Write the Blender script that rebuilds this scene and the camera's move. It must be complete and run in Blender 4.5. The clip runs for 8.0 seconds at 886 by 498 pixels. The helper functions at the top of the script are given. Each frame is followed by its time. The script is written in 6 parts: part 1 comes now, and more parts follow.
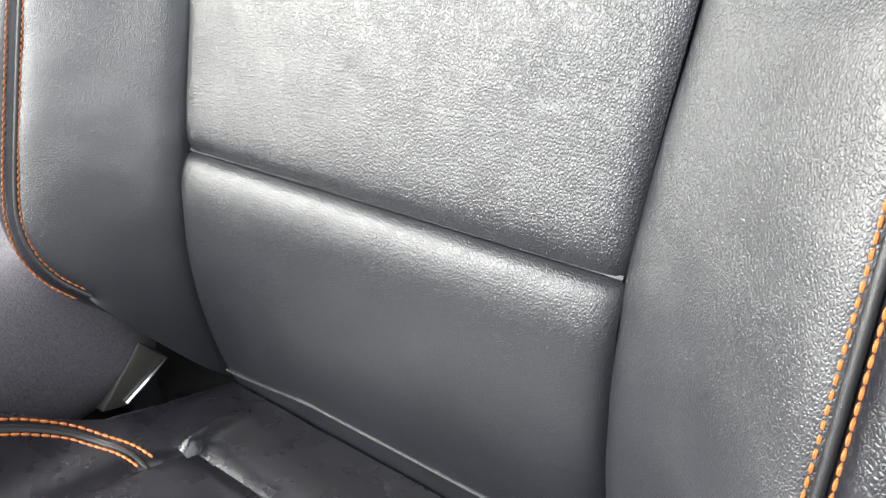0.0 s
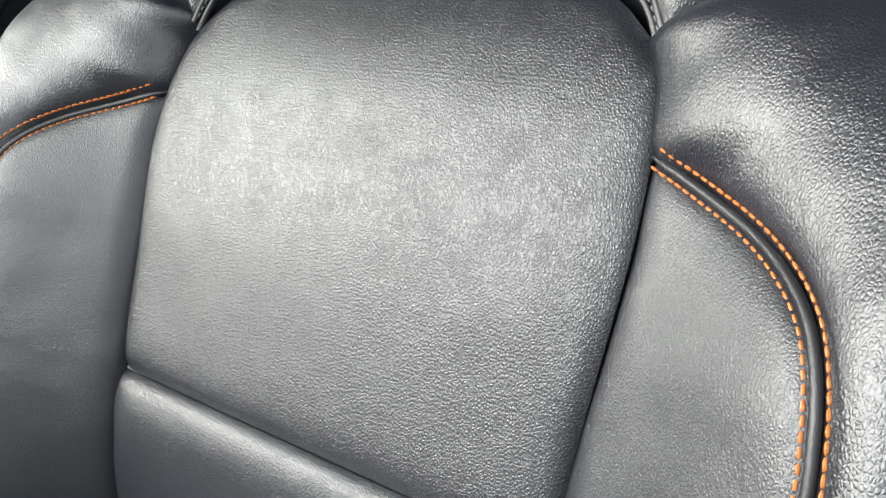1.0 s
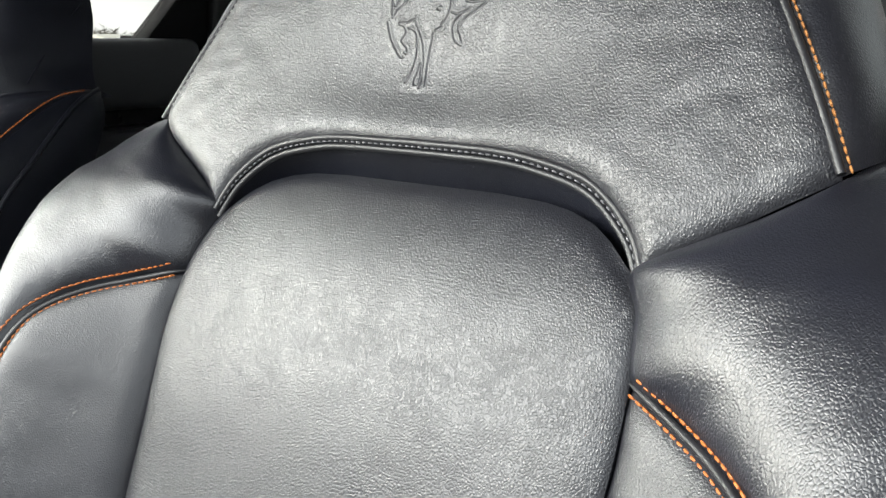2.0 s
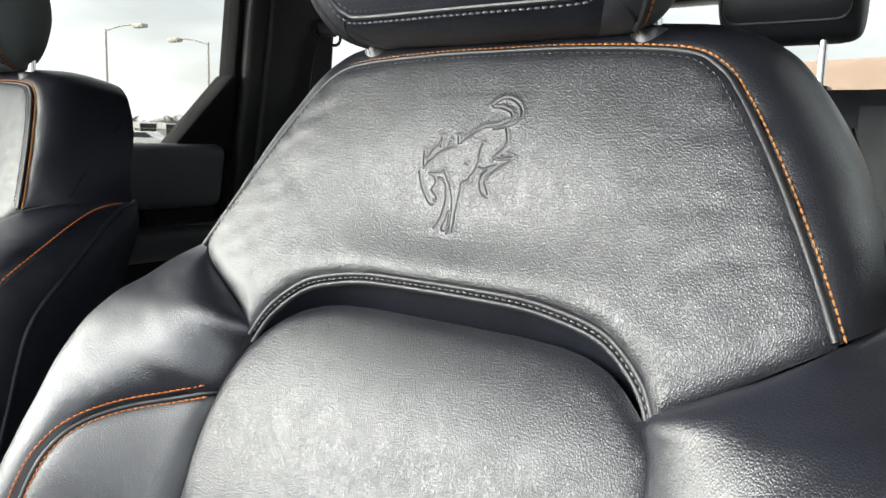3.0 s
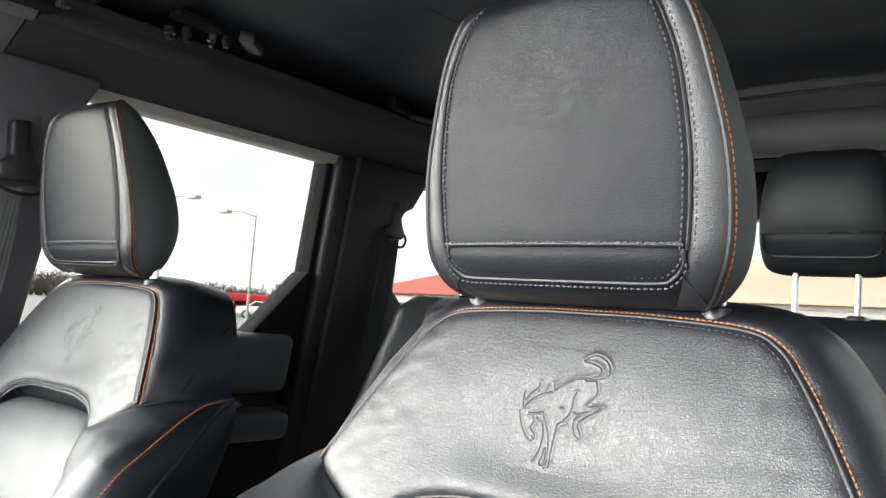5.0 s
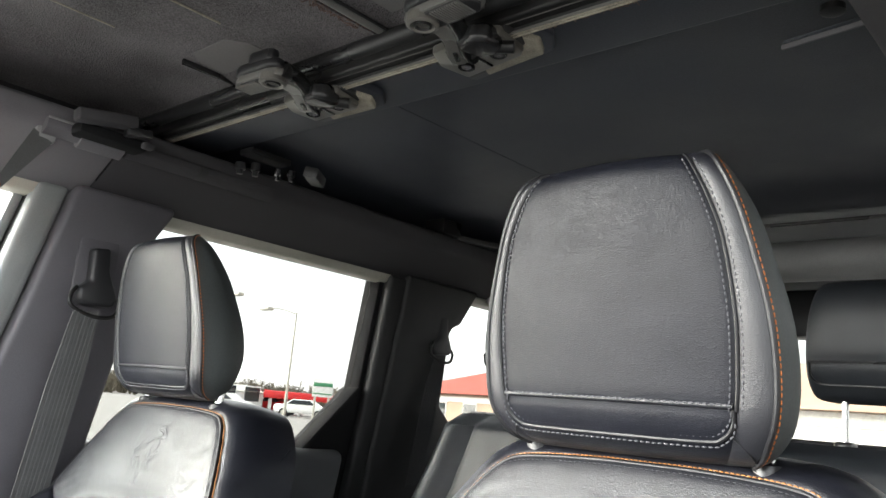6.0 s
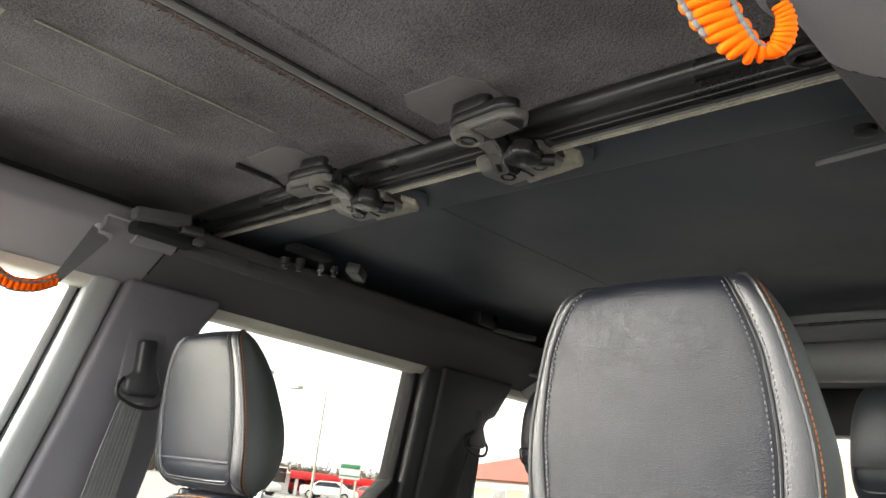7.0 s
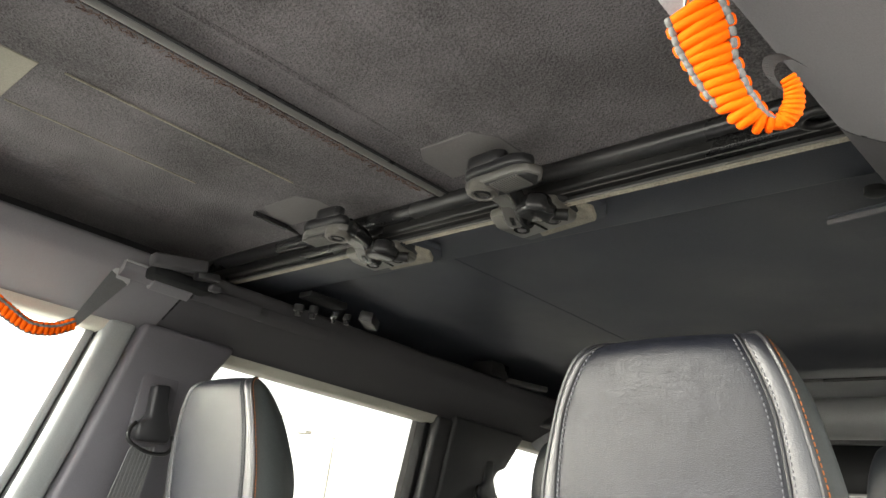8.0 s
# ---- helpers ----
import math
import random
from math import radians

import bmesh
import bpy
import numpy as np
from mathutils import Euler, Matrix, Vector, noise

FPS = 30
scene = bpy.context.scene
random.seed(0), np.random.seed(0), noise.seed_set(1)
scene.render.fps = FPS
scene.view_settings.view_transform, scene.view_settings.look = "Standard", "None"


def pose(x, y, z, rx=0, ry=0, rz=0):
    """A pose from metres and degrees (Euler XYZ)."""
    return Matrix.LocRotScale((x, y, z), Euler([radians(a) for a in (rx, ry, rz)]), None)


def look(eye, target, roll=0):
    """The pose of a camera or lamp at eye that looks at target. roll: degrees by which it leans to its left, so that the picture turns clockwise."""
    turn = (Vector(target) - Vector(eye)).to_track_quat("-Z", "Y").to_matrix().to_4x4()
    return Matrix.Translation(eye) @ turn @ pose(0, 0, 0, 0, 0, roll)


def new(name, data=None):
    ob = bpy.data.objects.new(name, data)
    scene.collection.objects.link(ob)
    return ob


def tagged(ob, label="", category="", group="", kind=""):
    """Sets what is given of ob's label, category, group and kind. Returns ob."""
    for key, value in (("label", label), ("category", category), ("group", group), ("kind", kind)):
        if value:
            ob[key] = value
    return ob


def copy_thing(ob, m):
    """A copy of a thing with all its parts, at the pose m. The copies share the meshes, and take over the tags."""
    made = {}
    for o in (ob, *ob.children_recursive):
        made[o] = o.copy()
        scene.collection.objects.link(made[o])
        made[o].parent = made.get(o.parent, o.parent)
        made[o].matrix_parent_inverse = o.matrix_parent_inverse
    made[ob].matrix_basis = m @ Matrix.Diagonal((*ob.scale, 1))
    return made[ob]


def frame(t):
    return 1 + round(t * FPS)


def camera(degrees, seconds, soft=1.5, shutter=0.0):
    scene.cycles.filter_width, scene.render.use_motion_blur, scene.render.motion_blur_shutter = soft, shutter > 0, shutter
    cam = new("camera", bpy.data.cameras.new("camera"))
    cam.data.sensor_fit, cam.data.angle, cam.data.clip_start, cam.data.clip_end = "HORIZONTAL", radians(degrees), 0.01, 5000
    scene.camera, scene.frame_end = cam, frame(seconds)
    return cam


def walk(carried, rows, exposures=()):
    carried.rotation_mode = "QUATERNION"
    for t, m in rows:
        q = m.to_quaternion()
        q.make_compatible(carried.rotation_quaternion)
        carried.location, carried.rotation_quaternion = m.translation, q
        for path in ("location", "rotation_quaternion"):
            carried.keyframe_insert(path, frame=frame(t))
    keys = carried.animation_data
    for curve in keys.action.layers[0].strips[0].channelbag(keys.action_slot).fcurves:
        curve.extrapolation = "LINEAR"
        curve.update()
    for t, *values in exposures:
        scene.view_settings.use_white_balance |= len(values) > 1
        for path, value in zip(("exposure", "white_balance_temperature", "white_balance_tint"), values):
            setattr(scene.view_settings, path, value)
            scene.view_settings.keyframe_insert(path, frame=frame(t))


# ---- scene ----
cam = camera(58.5, 8.0)
METRES, EYE, TILT, LEAN, TURN = 0.39, 1.2, -31.97, 6.40, 38.1
ROWS = [
    (0.0, 0.0, 0.0, 0.0, -0.0, 0.0, 0.0),
    (0.5, 0.0064, -0.0242, 0.0848, -2.99, 4.93, -0.78),
    (1.0, 0.0016, -0.0504, 0.1414, -4.47, 9.5, -1.87),
    (1.5, -0.0052, -0.0864, 0.1801, -5.23, 13.75, -3.05),
    (2.0, -0.0135, -0.1468, 0.2249, -5.42, 17.89, -4.07),
    (3.5, -0.0853, -0.2839, 0.2487, -5.89, 27.48, -6.65),
    (4.0, -0.1319, -0.3341, 0.237, -6.07, 30.55, -7.57),
    (5.5, -0.2281, -0.5895, 0.2054, -4.2, 40.61, -10.34),
    (6.0, -0.2595, -0.6657, 0.2047, -3.25, 43.95, -11.51),
    (6.5, -0.28, -0.7213, 0.2039, -2.54, 46.95, -12.66),
    (7.0, -0.2942, -0.7589, 0.2008, -2.24, 49.51, -13.72),
    (7.5, -0.2991, -0.7809, 0.1941, -2.25, 51.55, -14.47),
    (8.0, -0.2997, -0.7888, 0.1907, -2.39, 52.85, -14.91),
]
SKY, SUN = 0.06, 1.5
EXPOSURES = [(0.0, 4.29, 6500, 9), (1.0, 3.95, 6500, 8), (2.0, 3.99, 6500, 7.5), (4.0, 4.33, 6500, 8), (5.5, 4.63, 6480, 9), (6.5, 5.0, 6750, 9), (8.0, 5.31, 7000, 8)]
walk(cam, [(t, pose(0, 0, EYE, TILT, LEAN, TURN) @ pose(METRES * x, METRES * y, METRES * z, 90 + pitch, roll, yaw)) for t, x, y, z, yaw, pitch, roll in ROWS],
     exposures=EXPOSURES)

# ---- light ----
world = bpy.data.worlds.new("overcast_sky")
scene.world = world
world.use_nodes = True
wn, wl = world.node_tree.nodes, world.node_tree.links
wn.clear()
sky = wn.new("ShaderNodeTexSky")
sky.sky_type, sky.sun_disc = "NISHITA", False
sky.sun_elevation, sky.sun_rotation = radians(21), radians(240)
sky.air_density, sky.dust_density = 1.0, 3.0
wcoord = wn.new("ShaderNodeTexCoord")
wmap = wn.new("ShaderNodeMapping")
wmap.inputs["Scale"].default_value = (2.0, 2.0, 7.0)
cloud = wn.new("ShaderNodeTexNoise")
cloud.inputs["Scale"].default_value, cloud.inputs["Detail"].default_value = 1.6, 6.0
ramp = wn.new("ShaderNodeValToRGB")
ramp.color_ramp.elements[0].position, ramp.color_ramp.elements[0].color = 0.35, (2.5, 2.62, 2.7, 1)
ramp.color_ramp.elements[1].position, ramp.color_ramp.elements[1].color = 0.68, (4.3, 4.4, 4.45, 1)
wmix = wn.new("ShaderNodeMixRGB")
wmix.inputs["Fac"].default_value = 0.88
back = wn.new("ShaderNodeBackground")
back.inputs["Strength"].default_value = SKY
wout = wn.new("ShaderNodeOutputWorld")
wl.new(wcoord.outputs["Generated"], wmap.inputs["Vector"])
wl.new(wmap.outputs["Vector"], cloud.inputs["Vector"])
wl.new(cloud.outputs["Fac"], ramp.inputs["Fac"])
wl.new(sky.outputs["Color"], wmix.inputs["Color1"])
wl.new(ramp.outputs["Color"], wmix.inputs["Color2"])
wl.new(wmix.outputs["Color"], back.inputs["Color"])
wl.new(back.outputs["Background"], wout.inputs["Surface"])

sun = new("sun", bpy.data.lights.new("sun", "SUN"))
sun.data.energy, sun.data.angle, sun.data.color = SUN, radians(88), (0.99, 1.0, 0.965)
sun.matrix_world = look((-16.2, -9.3, 8.2), (0, 0, 1))


# ---- materials ----
def nodes_of(name):
    m = bpy.data.materials.new(name)
    m.use_nodes = True
    nt = m.node_tree
    return m, nt.nodes, nt.links, nt.nodes["Principled BSDF"]


def surface(name, base, rough, metal=0.0, var=0.25, vscale=6.0, grain=120.0, bump=0.15, depth=0.001, spec=0.5, rvar=0.1, stretch=(1, 1, 1)):
    """A plain material with large stains, fine grain, uneven gloss and a fine relief."""
    m, n, l, p = nodes_of(name)
    tc, mp = n.new("ShaderNodeTexCoord"), n.new("ShaderNodeMapping")
    mp.inputs["Scale"].default_value = stretch
    l.new(tc.outputs["Object"], mp.inputs["Vector"])
    big, fine = n.new("ShaderNodeTexNoise"), n.new("ShaderNodeTexNoise")
    big.inputs["Scale"].default_value, big.inputs["Detail"].default_value = vscale, 5.0
    fine.inputs["Scale"].default_value, fine.inputs["Detail"].default_value = grain, 4.0
    for t in (big, fine):
        l.new(mp.outputs["Vector"], t.inputs["Vector"])
    add = n.new("ShaderNodeMath")
    add.operation = "ADD"
    l.new(big.outputs["Fac"], add.inputs[0])
    l.new(fine.outputs["Fac"], add.inputs[1])
    cr = n.new("ShaderNodeValToRGB")
    cr.color_ramp.elements[0].position, cr.color_ramp.elements[1].position = 0.3, 0.7
    cr.color_ramp.elements[0].color = (*[c * (1 - var) for c in base], 1)
    cr.color_ramp.elements[1].color = (*[min(1, c * (1 + var)) for c in base], 1)
    half = n.new("ShaderNodeMath")
    half.operation, half.inputs[1].default_value = "MULTIPLY", 0.5
    l.new(add.outputs[0], half.inputs[0])
    l.new(half.outputs[0], cr.inputs["Fac"])
    l.new(cr.outputs["Color"], p.inputs["Base Color"])
    rr = n.new("ShaderNodeMapRange")
    rr.inputs["From Min"].default_value, rr.inputs["From Max"].default_value = 0.3, 0.7
    rr.inputs["To Min"].default_value, rr.inputs["To Max"].default_value = max(0.02, rough - rvar), min(1, rough + rvar)
    l.new(big.outputs["Fac"], rr.inputs["Value"])
    l.new(rr.outputs["Result"], p.inputs["Roughness"])
    p.inputs["Metallic"].default_value, p.inputs["Specular IOR Level"].default_value = metal, spec
    b = n.new("ShaderNodeBump")
    b.inputs["Strength"].default_value, b.inputs["Distance"].default_value = bump, depth
    l.new(fine.outputs["Fac"], b.inputs["Height"])
    l.new(b.outputs["Normal"], p.inputs["Normal"])
    return m


def leather(name, base, pebble, rough=0.36, relief=0.6, depth=0.00016, stretch=(1.15, 1.0, 0.78), spec=0.7):
    """Grained leather: rounded pebbles of about that many metres, split by sharp creases, over soft wrinkles."""
    m, n, l, p = nodes_of(name)
    tc, mp = n.new("ShaderNodeTexCoord"), n.new("ShaderNodeMapping")
    mp.inputs["Scale"].default_value = stretch
    l.new(tc.outputs["Object"], mp.inputs["Vector"])
    warp = n.new("ShaderNodeTexNoise")
    warp.inputs["Scale"].default_value, warp.inputs["Detail"].default_value = 0.6 / pebble, 2.0
    l.new(mp.outputs["Vector"], warp.inputs["Vector"])
    off = n.new("ShaderNodeMixRGB")
    off.blend_type, off.inputs["Fac"].default_value = "LINEAR_LIGHT", pebble * 0.35
    l.new(mp.outputs["Vector"], off.inputs["Color1"])
    l.new(warp.outputs["Color"], off.inputs["Color2"])
    cells = n.new("ShaderNodeTexVoronoi")
    cells.feature, cells.inputs["Scale"].default_value = "DISTANCE_TO_EDGE", 1.0 / pebble
    cells.inputs["Randomness"].default_value = 0.9
    l.new(off.outputs["Color"], cells.inputs["Vector"])
    edge = n.new("ShaderNodeMapRange")
    edge.interpolation_type = "SMOOTHSTEP"
    edge.inputs["From Min"].default_value, edge.inputs["From Max"].default_value = -0.04, 0.36
    l.new(cells.outputs["Distance"], edge.inputs["Value"])
    micro = n.new("ShaderNodeTexNoise")
    micro.inputs["Scale"].default_value, micro.inputs["Detail"].default_value = 1.6 / pebble, 2.0
    l.new(mp.outputs["Vector"], micro.inputs["Vector"])
    folds, patches = n.new("ShaderNodeTexNoise"), n.new("ShaderNodeTexNoise")
    folds.inputs["Scale"].default_value, folds.inputs["Detail"].default_value = 22.0, 4.0
    patches.inputs["Scale"].default_value, patches.inputs["Detail"].default_value = 60.0, 3.0
    for t in (folds, patches):
        l.new(tc.outputs["Object"], t.inputs["Vector"])
    mix = n.new("ShaderNodeMath")
    mix.operation = "MULTIPLY_ADD"
    mix.inputs[1].default_value = 0.22
    l.new(micro.outputs["Fac"], mix.inputs[0])
    l.new(edge.outputs["Result"], mix.inputs[2])
    # the grain is worn flatter in places
    worn = n.new("ShaderNodeMapRange")
    worn.inputs["From Min"].default_value, worn.inputs["From Max"].default_value = 0.3, 0.7
    worn.inputs["To Min"].default_value, worn.inputs["To Max"].default_value = relief * 0.7, relief
    l.new(patches.outputs["Fac"], worn.inputs["Value"])
    b = n.new("ShaderNodeBump")
    b.inputs["Distance"].default_value = depth
    l.new(worn.outputs["Result"], b.inputs["Strength"])
    l.new(mix.outputs[0], b.inputs["Height"])
    b2 = n.new("ShaderNodeBump")
    b2.inputs["Strength"].default_value, b2.inputs["Distance"].default_value = 0.015, 0.004
    l.new(folds.outputs["Fac"], b2.inputs["Height"])
    l.new(b.outputs["Normal"], b2.inputs["Normal"])
    l.new(b2.outputs["Normal"], p.inputs["Normal"])
    cr = n.new("ShaderNodeValToRGB")
    cr.color_ramp.elements[0].position, cr.color_ramp.elements[1].position = 0.3, 0.7
    cr.color_ramp.elements[0].color = (*[c * 0.85 for c in base], 1)
    cr.color_ramp.elements[1].color = (*[c * 1.15 for c in base], 1)
    l.new(folds.outputs["Fac"], cr.inputs["Fac"])
    l.new(cr.outputs["Color"], p.inputs["Base Color"])
    rr = n.new("ShaderNodeMapRange")
    rr.inputs["From Min"].default_value, rr.inputs["From Max"].default_value = 0.25, 0.75
    rr.inputs["To Min"].default_value, rr.inputs["To Max"].default_value = rough - 0.02, rough + 0.02
    l.new(patches.outputs["Fac"], rr.inputs["Value"])
    l.new(rr.outputs["Result"], p.inputs["Roughness"])
    p.inputs["Specular IOR Level"].default_value = spec
    return m


LEATHER = leather("black_leather_fine_grain", (0.0105, 0.0110, 0.0150), 0.0013, rough=0.36, relief=1.0, depth=0.00017, spec=0.74)
LEATHER_COARSE = leather("black_leather_pebbled", (0.0090, 0.0096, 0.0140), 0.0014, rough=0.31, relief=1.0, depth=0.00011, spec=0.7)
LEATHER_SOFT = leather("black_leather_soft_grain", (0.0105, 0.0110, 0.0150), 0.0012, rough=0.38, relief=1.0, depth=0.00012, spec=0.74)
# leather with gloss cut low: stands in for shade on headrest front and arch
LEATHER_DULLED = leather("black_leather_dulled", (0.0080, 0.0088, 0.0132), 0.0012, rough=0.38, relief=1.0, depth=0.00014, spec=0.29)
LEATHER_GLOSS = leather("black_leather_polished", (0.0075, 0.0070, 0.0105), 0.0012, rough=0.28, relief=0.3, depth=0.0001, spec=1.0)
LEATHER_REAR = leather("black_rear_leather", (0.020, 0.023, 0.028), 0.0016, rough=0.45, relief=0.5, spec=0.55)
LEATHER_SIDE = surface("grey_vinyl", (0.05, 0.056, 0.056), 0.6, grain=500, bump=0.2, depth=0.0004)
PIPING = leather("black_piping", (0.012, 0.012, 0.014), 0.0011, rough=0.42, relief=0.5, depth=0.0001, spec=0.5)
THREAD_ORANGE = surface("orange_thread", (0.40, 0.115, 0.018), 0.55, grain=1500, bump=0.5, depth=0.0004)
THREAD_TAN = surface("tan_orange_thread", (0.50, 0.21, 0.06), 0.55, grain=1500, bump=0.5, depth=0.0004)
THREAD_GREY = surface("grey_thread", (0.12, 0.12, 0.13), 0.55, grain=1500, bump=0.5, depth=0.0004)
THREAD_BLACK = surface("grey_black_thread", (0.09, 0.09, 0.10), 0.7, grain=1500, bump=0.5, depth=0.0004)
THREAD_DARK = surface("dark_thread", (0.06, 0.06, 0.065), 0.6, grain=1500, bump=0.5, depth=0.0004)
TRIM_DARK = surface("charcoal_trim", (0.022, 0.022, 0.023), 0.5, grain=900, bump=0.3, depth=0.0004)
PLASTIC = surface("black_plastic", (0.018, 0.018, 0.020), 0.36, grain=700, bump=0.25, depth=0.0004)
# the front rail length takes this lighter trim for the daylight on it
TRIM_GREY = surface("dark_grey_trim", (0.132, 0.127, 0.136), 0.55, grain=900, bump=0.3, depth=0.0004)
PILLAR_DARK = surface("dark_pillar_trim", (0.100, 0.095, 0.106), 0.5, grain=900, bump=0.3, depth=0.0004)
# darker copy of the rail trim: the rear length's shade, also on the latch
RAIL_SHADED = surface("shaded_rail_trim", (0.056, 0.054, 0.058), 0.75, grain=900, bump=0.3, depth=0.0004, spec=0.2)
TRIM_LIGHT = surface("grey_trim", (0.27, 0.27, 0.27), 0.5, grain=900, bump=0.2, depth=0.0003)
DOOR_PAD = surface("grey_door_padding", (0.085, 0.087, 0.092), 0.55, grain=700, bump=0.3, depth=0.0004)
RUBBER = surface("black_rubber", (0.022, 0.022, 0.023), 0.28, grain=300, bump=0.1)
FOAM = surface("grainy_headliner_foam", (0.146, 0.136, 0.140), 0.9, var=0.75, grain=420, vscale=9, bump=1.0, depth=0.004)
# pad foam with the windscreen's light put into its colour
FOAM_LIT = surface("lit_foam_pad", (0.30, 0.28, 0.225), 0.8, var=0.25, grain=600, bump=0.4, depth=0.0006)
FOAM_PAD = surface("smooth_foam_pad", (0.150, 0.142, 0.140), 0.8, var=0.2, grain=600, bump=0.3, depth=0.0006)
SEAL_MATTE = surface("matt_black_seal", (0.012, 0.012, 0.013), 0.85, grain=500, bump=0.2, depth=0.0004, spec=0.15)
# the window's sheen on the head trim, put into a pale beige colour
HEAD_SHEEN = surface("window_head_sheen", (0.46, 0.44, 0.38), 0.4, grain=900, bump=0.1, depth=0.0003)
# lighter pillar trim: window light on the front edge and frame, as colour
PILLAR_LIT = surface("lit_pillar_trim", (0.26, 0.27, 0.265), 0.45, grain=900, bump=0.2, depth=0.0003)
WEB_DARK = surface("dark_seat_belt_webbing", (0.035, 0.035, 0.037), 0.7, grain=300, bump=0.8, depth=0.0008, stretch=(1, 1, 6))
HARDTOP = surface("dark_hardtop_lining", (0.050, 0.055, 0.068), 0.5, var=0.3, grain=500, vscale=5, bump=0.4, depth=0.0006)
FUZZ = surface("frayed_felt_edge", (0.15, 0.10, 0.085), 0.85, var=0.7, grain=260, bump=1.0, depth=0.002)
PALE = surface("dusty_pale_edge", (0.34, 0.31, 0.25), 0.75, var=0.5, vscale=40, grain=600, bump=0.4, depth=0.0006)
PLATE_GREY = surface("worn_grey_plate", (0.19, 0.182, 0.165), 0.33, metal=0.4, grain=900, bump=0.2, depth=0.0003)
HANDLE_GREY = surface("grey_latch_plastic", (0.15, 0.146, 0.138), 0.32, grain=900, bump=0.2, depth=0.0003)
BLACK_METAL = surface("black_painted_metal", (0.02, 0.02, 0.02), 0.3, metal=0.4, grain=500, bump=0.1)
CHROME = surface("polished_steel", (0.72, 0.72, 0.72), 0.16, metal=1.0, var=0.05, grain=300, bump=0.03, rvar=0.05)
WEB = surface("grey_seat_belt_webbing", (0.10, 0.10, 0.10), 0.6, grain=300, bump=0.8, depth=0.0008, stretch=(1, 1, 6))
CARPET = surface("black_carpet", (0.02, 0.02, 0.02), 0.95, var=0.4, grain=600, bump=1.0, depth=0.003)
HEATHER = surface("heather_grey_fabric", (0.15, 0.138, 0.155), 0.9, var=0.6, grain=900, bump=0.8, depth=0.001)
CORD_ORANGE = surface("orange_cord", (0.82, 0.105, 0.001), 0.75, var=0.12, grain=900, bump=0.5, depth=0.0005, spec=0.12)
CORD_GREY = surface("grey_cord", (0.13, 0.13, 0.128), 0.8, var=0.25, grain=900, bump=0.5, depth=0.0005)
BODY_PAINT = surface("white_car_paint", (0.55, 0.55, 0.53), 0.3, grain=200, bump=0.02)
ASPHALT = surface("pale_asphalt", (0.19, 0.185, 0.175), 0.9, var=0.35, vscale=0.4, grain=40, bump=0.4, depth=0.01)
STUCCO = surface("tan_stucco", (0.44, 0.34, 0.25), 0.9, var=0.15, vscale=0.6, grain=30, bump=0.2, depth=0.01)
ROOF_RED = surface("red_shingle_roof", (0.28, 0.055, 0.035), 0.85, var=0.3, vscale=0.7, grain=12, bump=0.4, depth=0.02)
ROOF_TAN = surface("tan_roof", (0.42, 0.29, 0.21), 0.9, var=0.2, vscale=0.7, grain=12, bump=0.3, depth=0.02)
RED_PAINT = surface("red_paint", (0.55, 0.02, 0.02), 0.4, grain=20, bump=0.02)
WHITE_PAINT = surface("white_paint", (0.75, 0.75, 0.73), 0.5, grain=20, bump=0.02)
GREEN_PAINT = surface("green_sign_paint", (0.05, 0.22, 0.10), 0.5, grain=20, bump=0.02)
POLE_METAL = surface("weathered_galvanised_steel", (0.42, 0.41, 0.36), 0.6, metal=0.3, grain=20, bump=0.05)
LEAF = surface("bare_winter_brush", (0.10, 0.085, 0.06), 0.9, var=0.4, vscale=1, grain=8, bump=0.2)


def glass(name, tint, rough=0.0):
    m, n, l, p = nodes_of(name)
    p.inputs["Base Color"].default_value = (*tint, 1)
    p.inputs["Roughness"].default_value = rough
    p.inputs["Transmission Weight"].default_value = 1.0
    p.inputs["IOR"].default_value = 1.01
    return m


TINTED = glass("tinted_privacy_glass", (0.28, 0.28, 0.27))
TINT_DARK = glass("dark_privacy_glass", (0.3, 0.3, 0.29))
GLASS = glass("clear_side_glass", (0.70, 0.72, 0.71))
DARK_GLASS = surface("dark_window_glass", (0.02, 0.025, 0.03), 0.08, grain=3, bump=0.0)


# ---- shape helpers ----
def spl(pts, n, sharp=False):
    """n points at even steps along a smooth curve (sharp: a bent line) through pts."""
    p = np.array(pts, float)
    if sharp or len(p) < 3:
        fine = p
    else:
        q = np.vstack([2 * p[0] - p[1], p, 2 * p[-1] - p[-2]])
        t = np.linspace(0, 1, 12, endpoint=False)[:, None]
        out = []
        for a, b, c, d in zip(q, q[1:], q[2:], q[3:]):
            out.append(0.5 * (2 * b + (c - a) * t + (2 * a - 5 * b + 4 * c - d) * t ** 2 + (3 * b - a - 3 * c + d) * t ** 3))
        fine = np.vstack(out + [p[-1:]])
    s = np.r_[0, np.cumsum(np.linalg.norm(np.diff(fine, axis=0), axis=1))]
    return np.stack([np.interp(np.linspace(0, s[-1], n), s, fine[:, i]) for i in range(fine.shape[1])], 1)


def resample(pts, n):
    """n points along a smooth curve through pts, an equal number between each two."""
    p = np.array(pts, float)
    q = np.vstack([2 * p[0] - p[1], p, 2 * p[-1] - p[-2]])
    x = np.linspace(0, len(p) - 1, n)
    i = np.minimum(x.astype(int), len(p) - 2)
    t = (x - i)[:, None]
    a, b, c, d = q[i], q[i + 1], q[i + 2], q[i + 3]
    return 0.5 * (2 * b + (c - a) * t + (2 * a - 5 * b + 4 * c - d) * t ** 2 + (3 * b - a - 3 * c + d) * t ** 3)


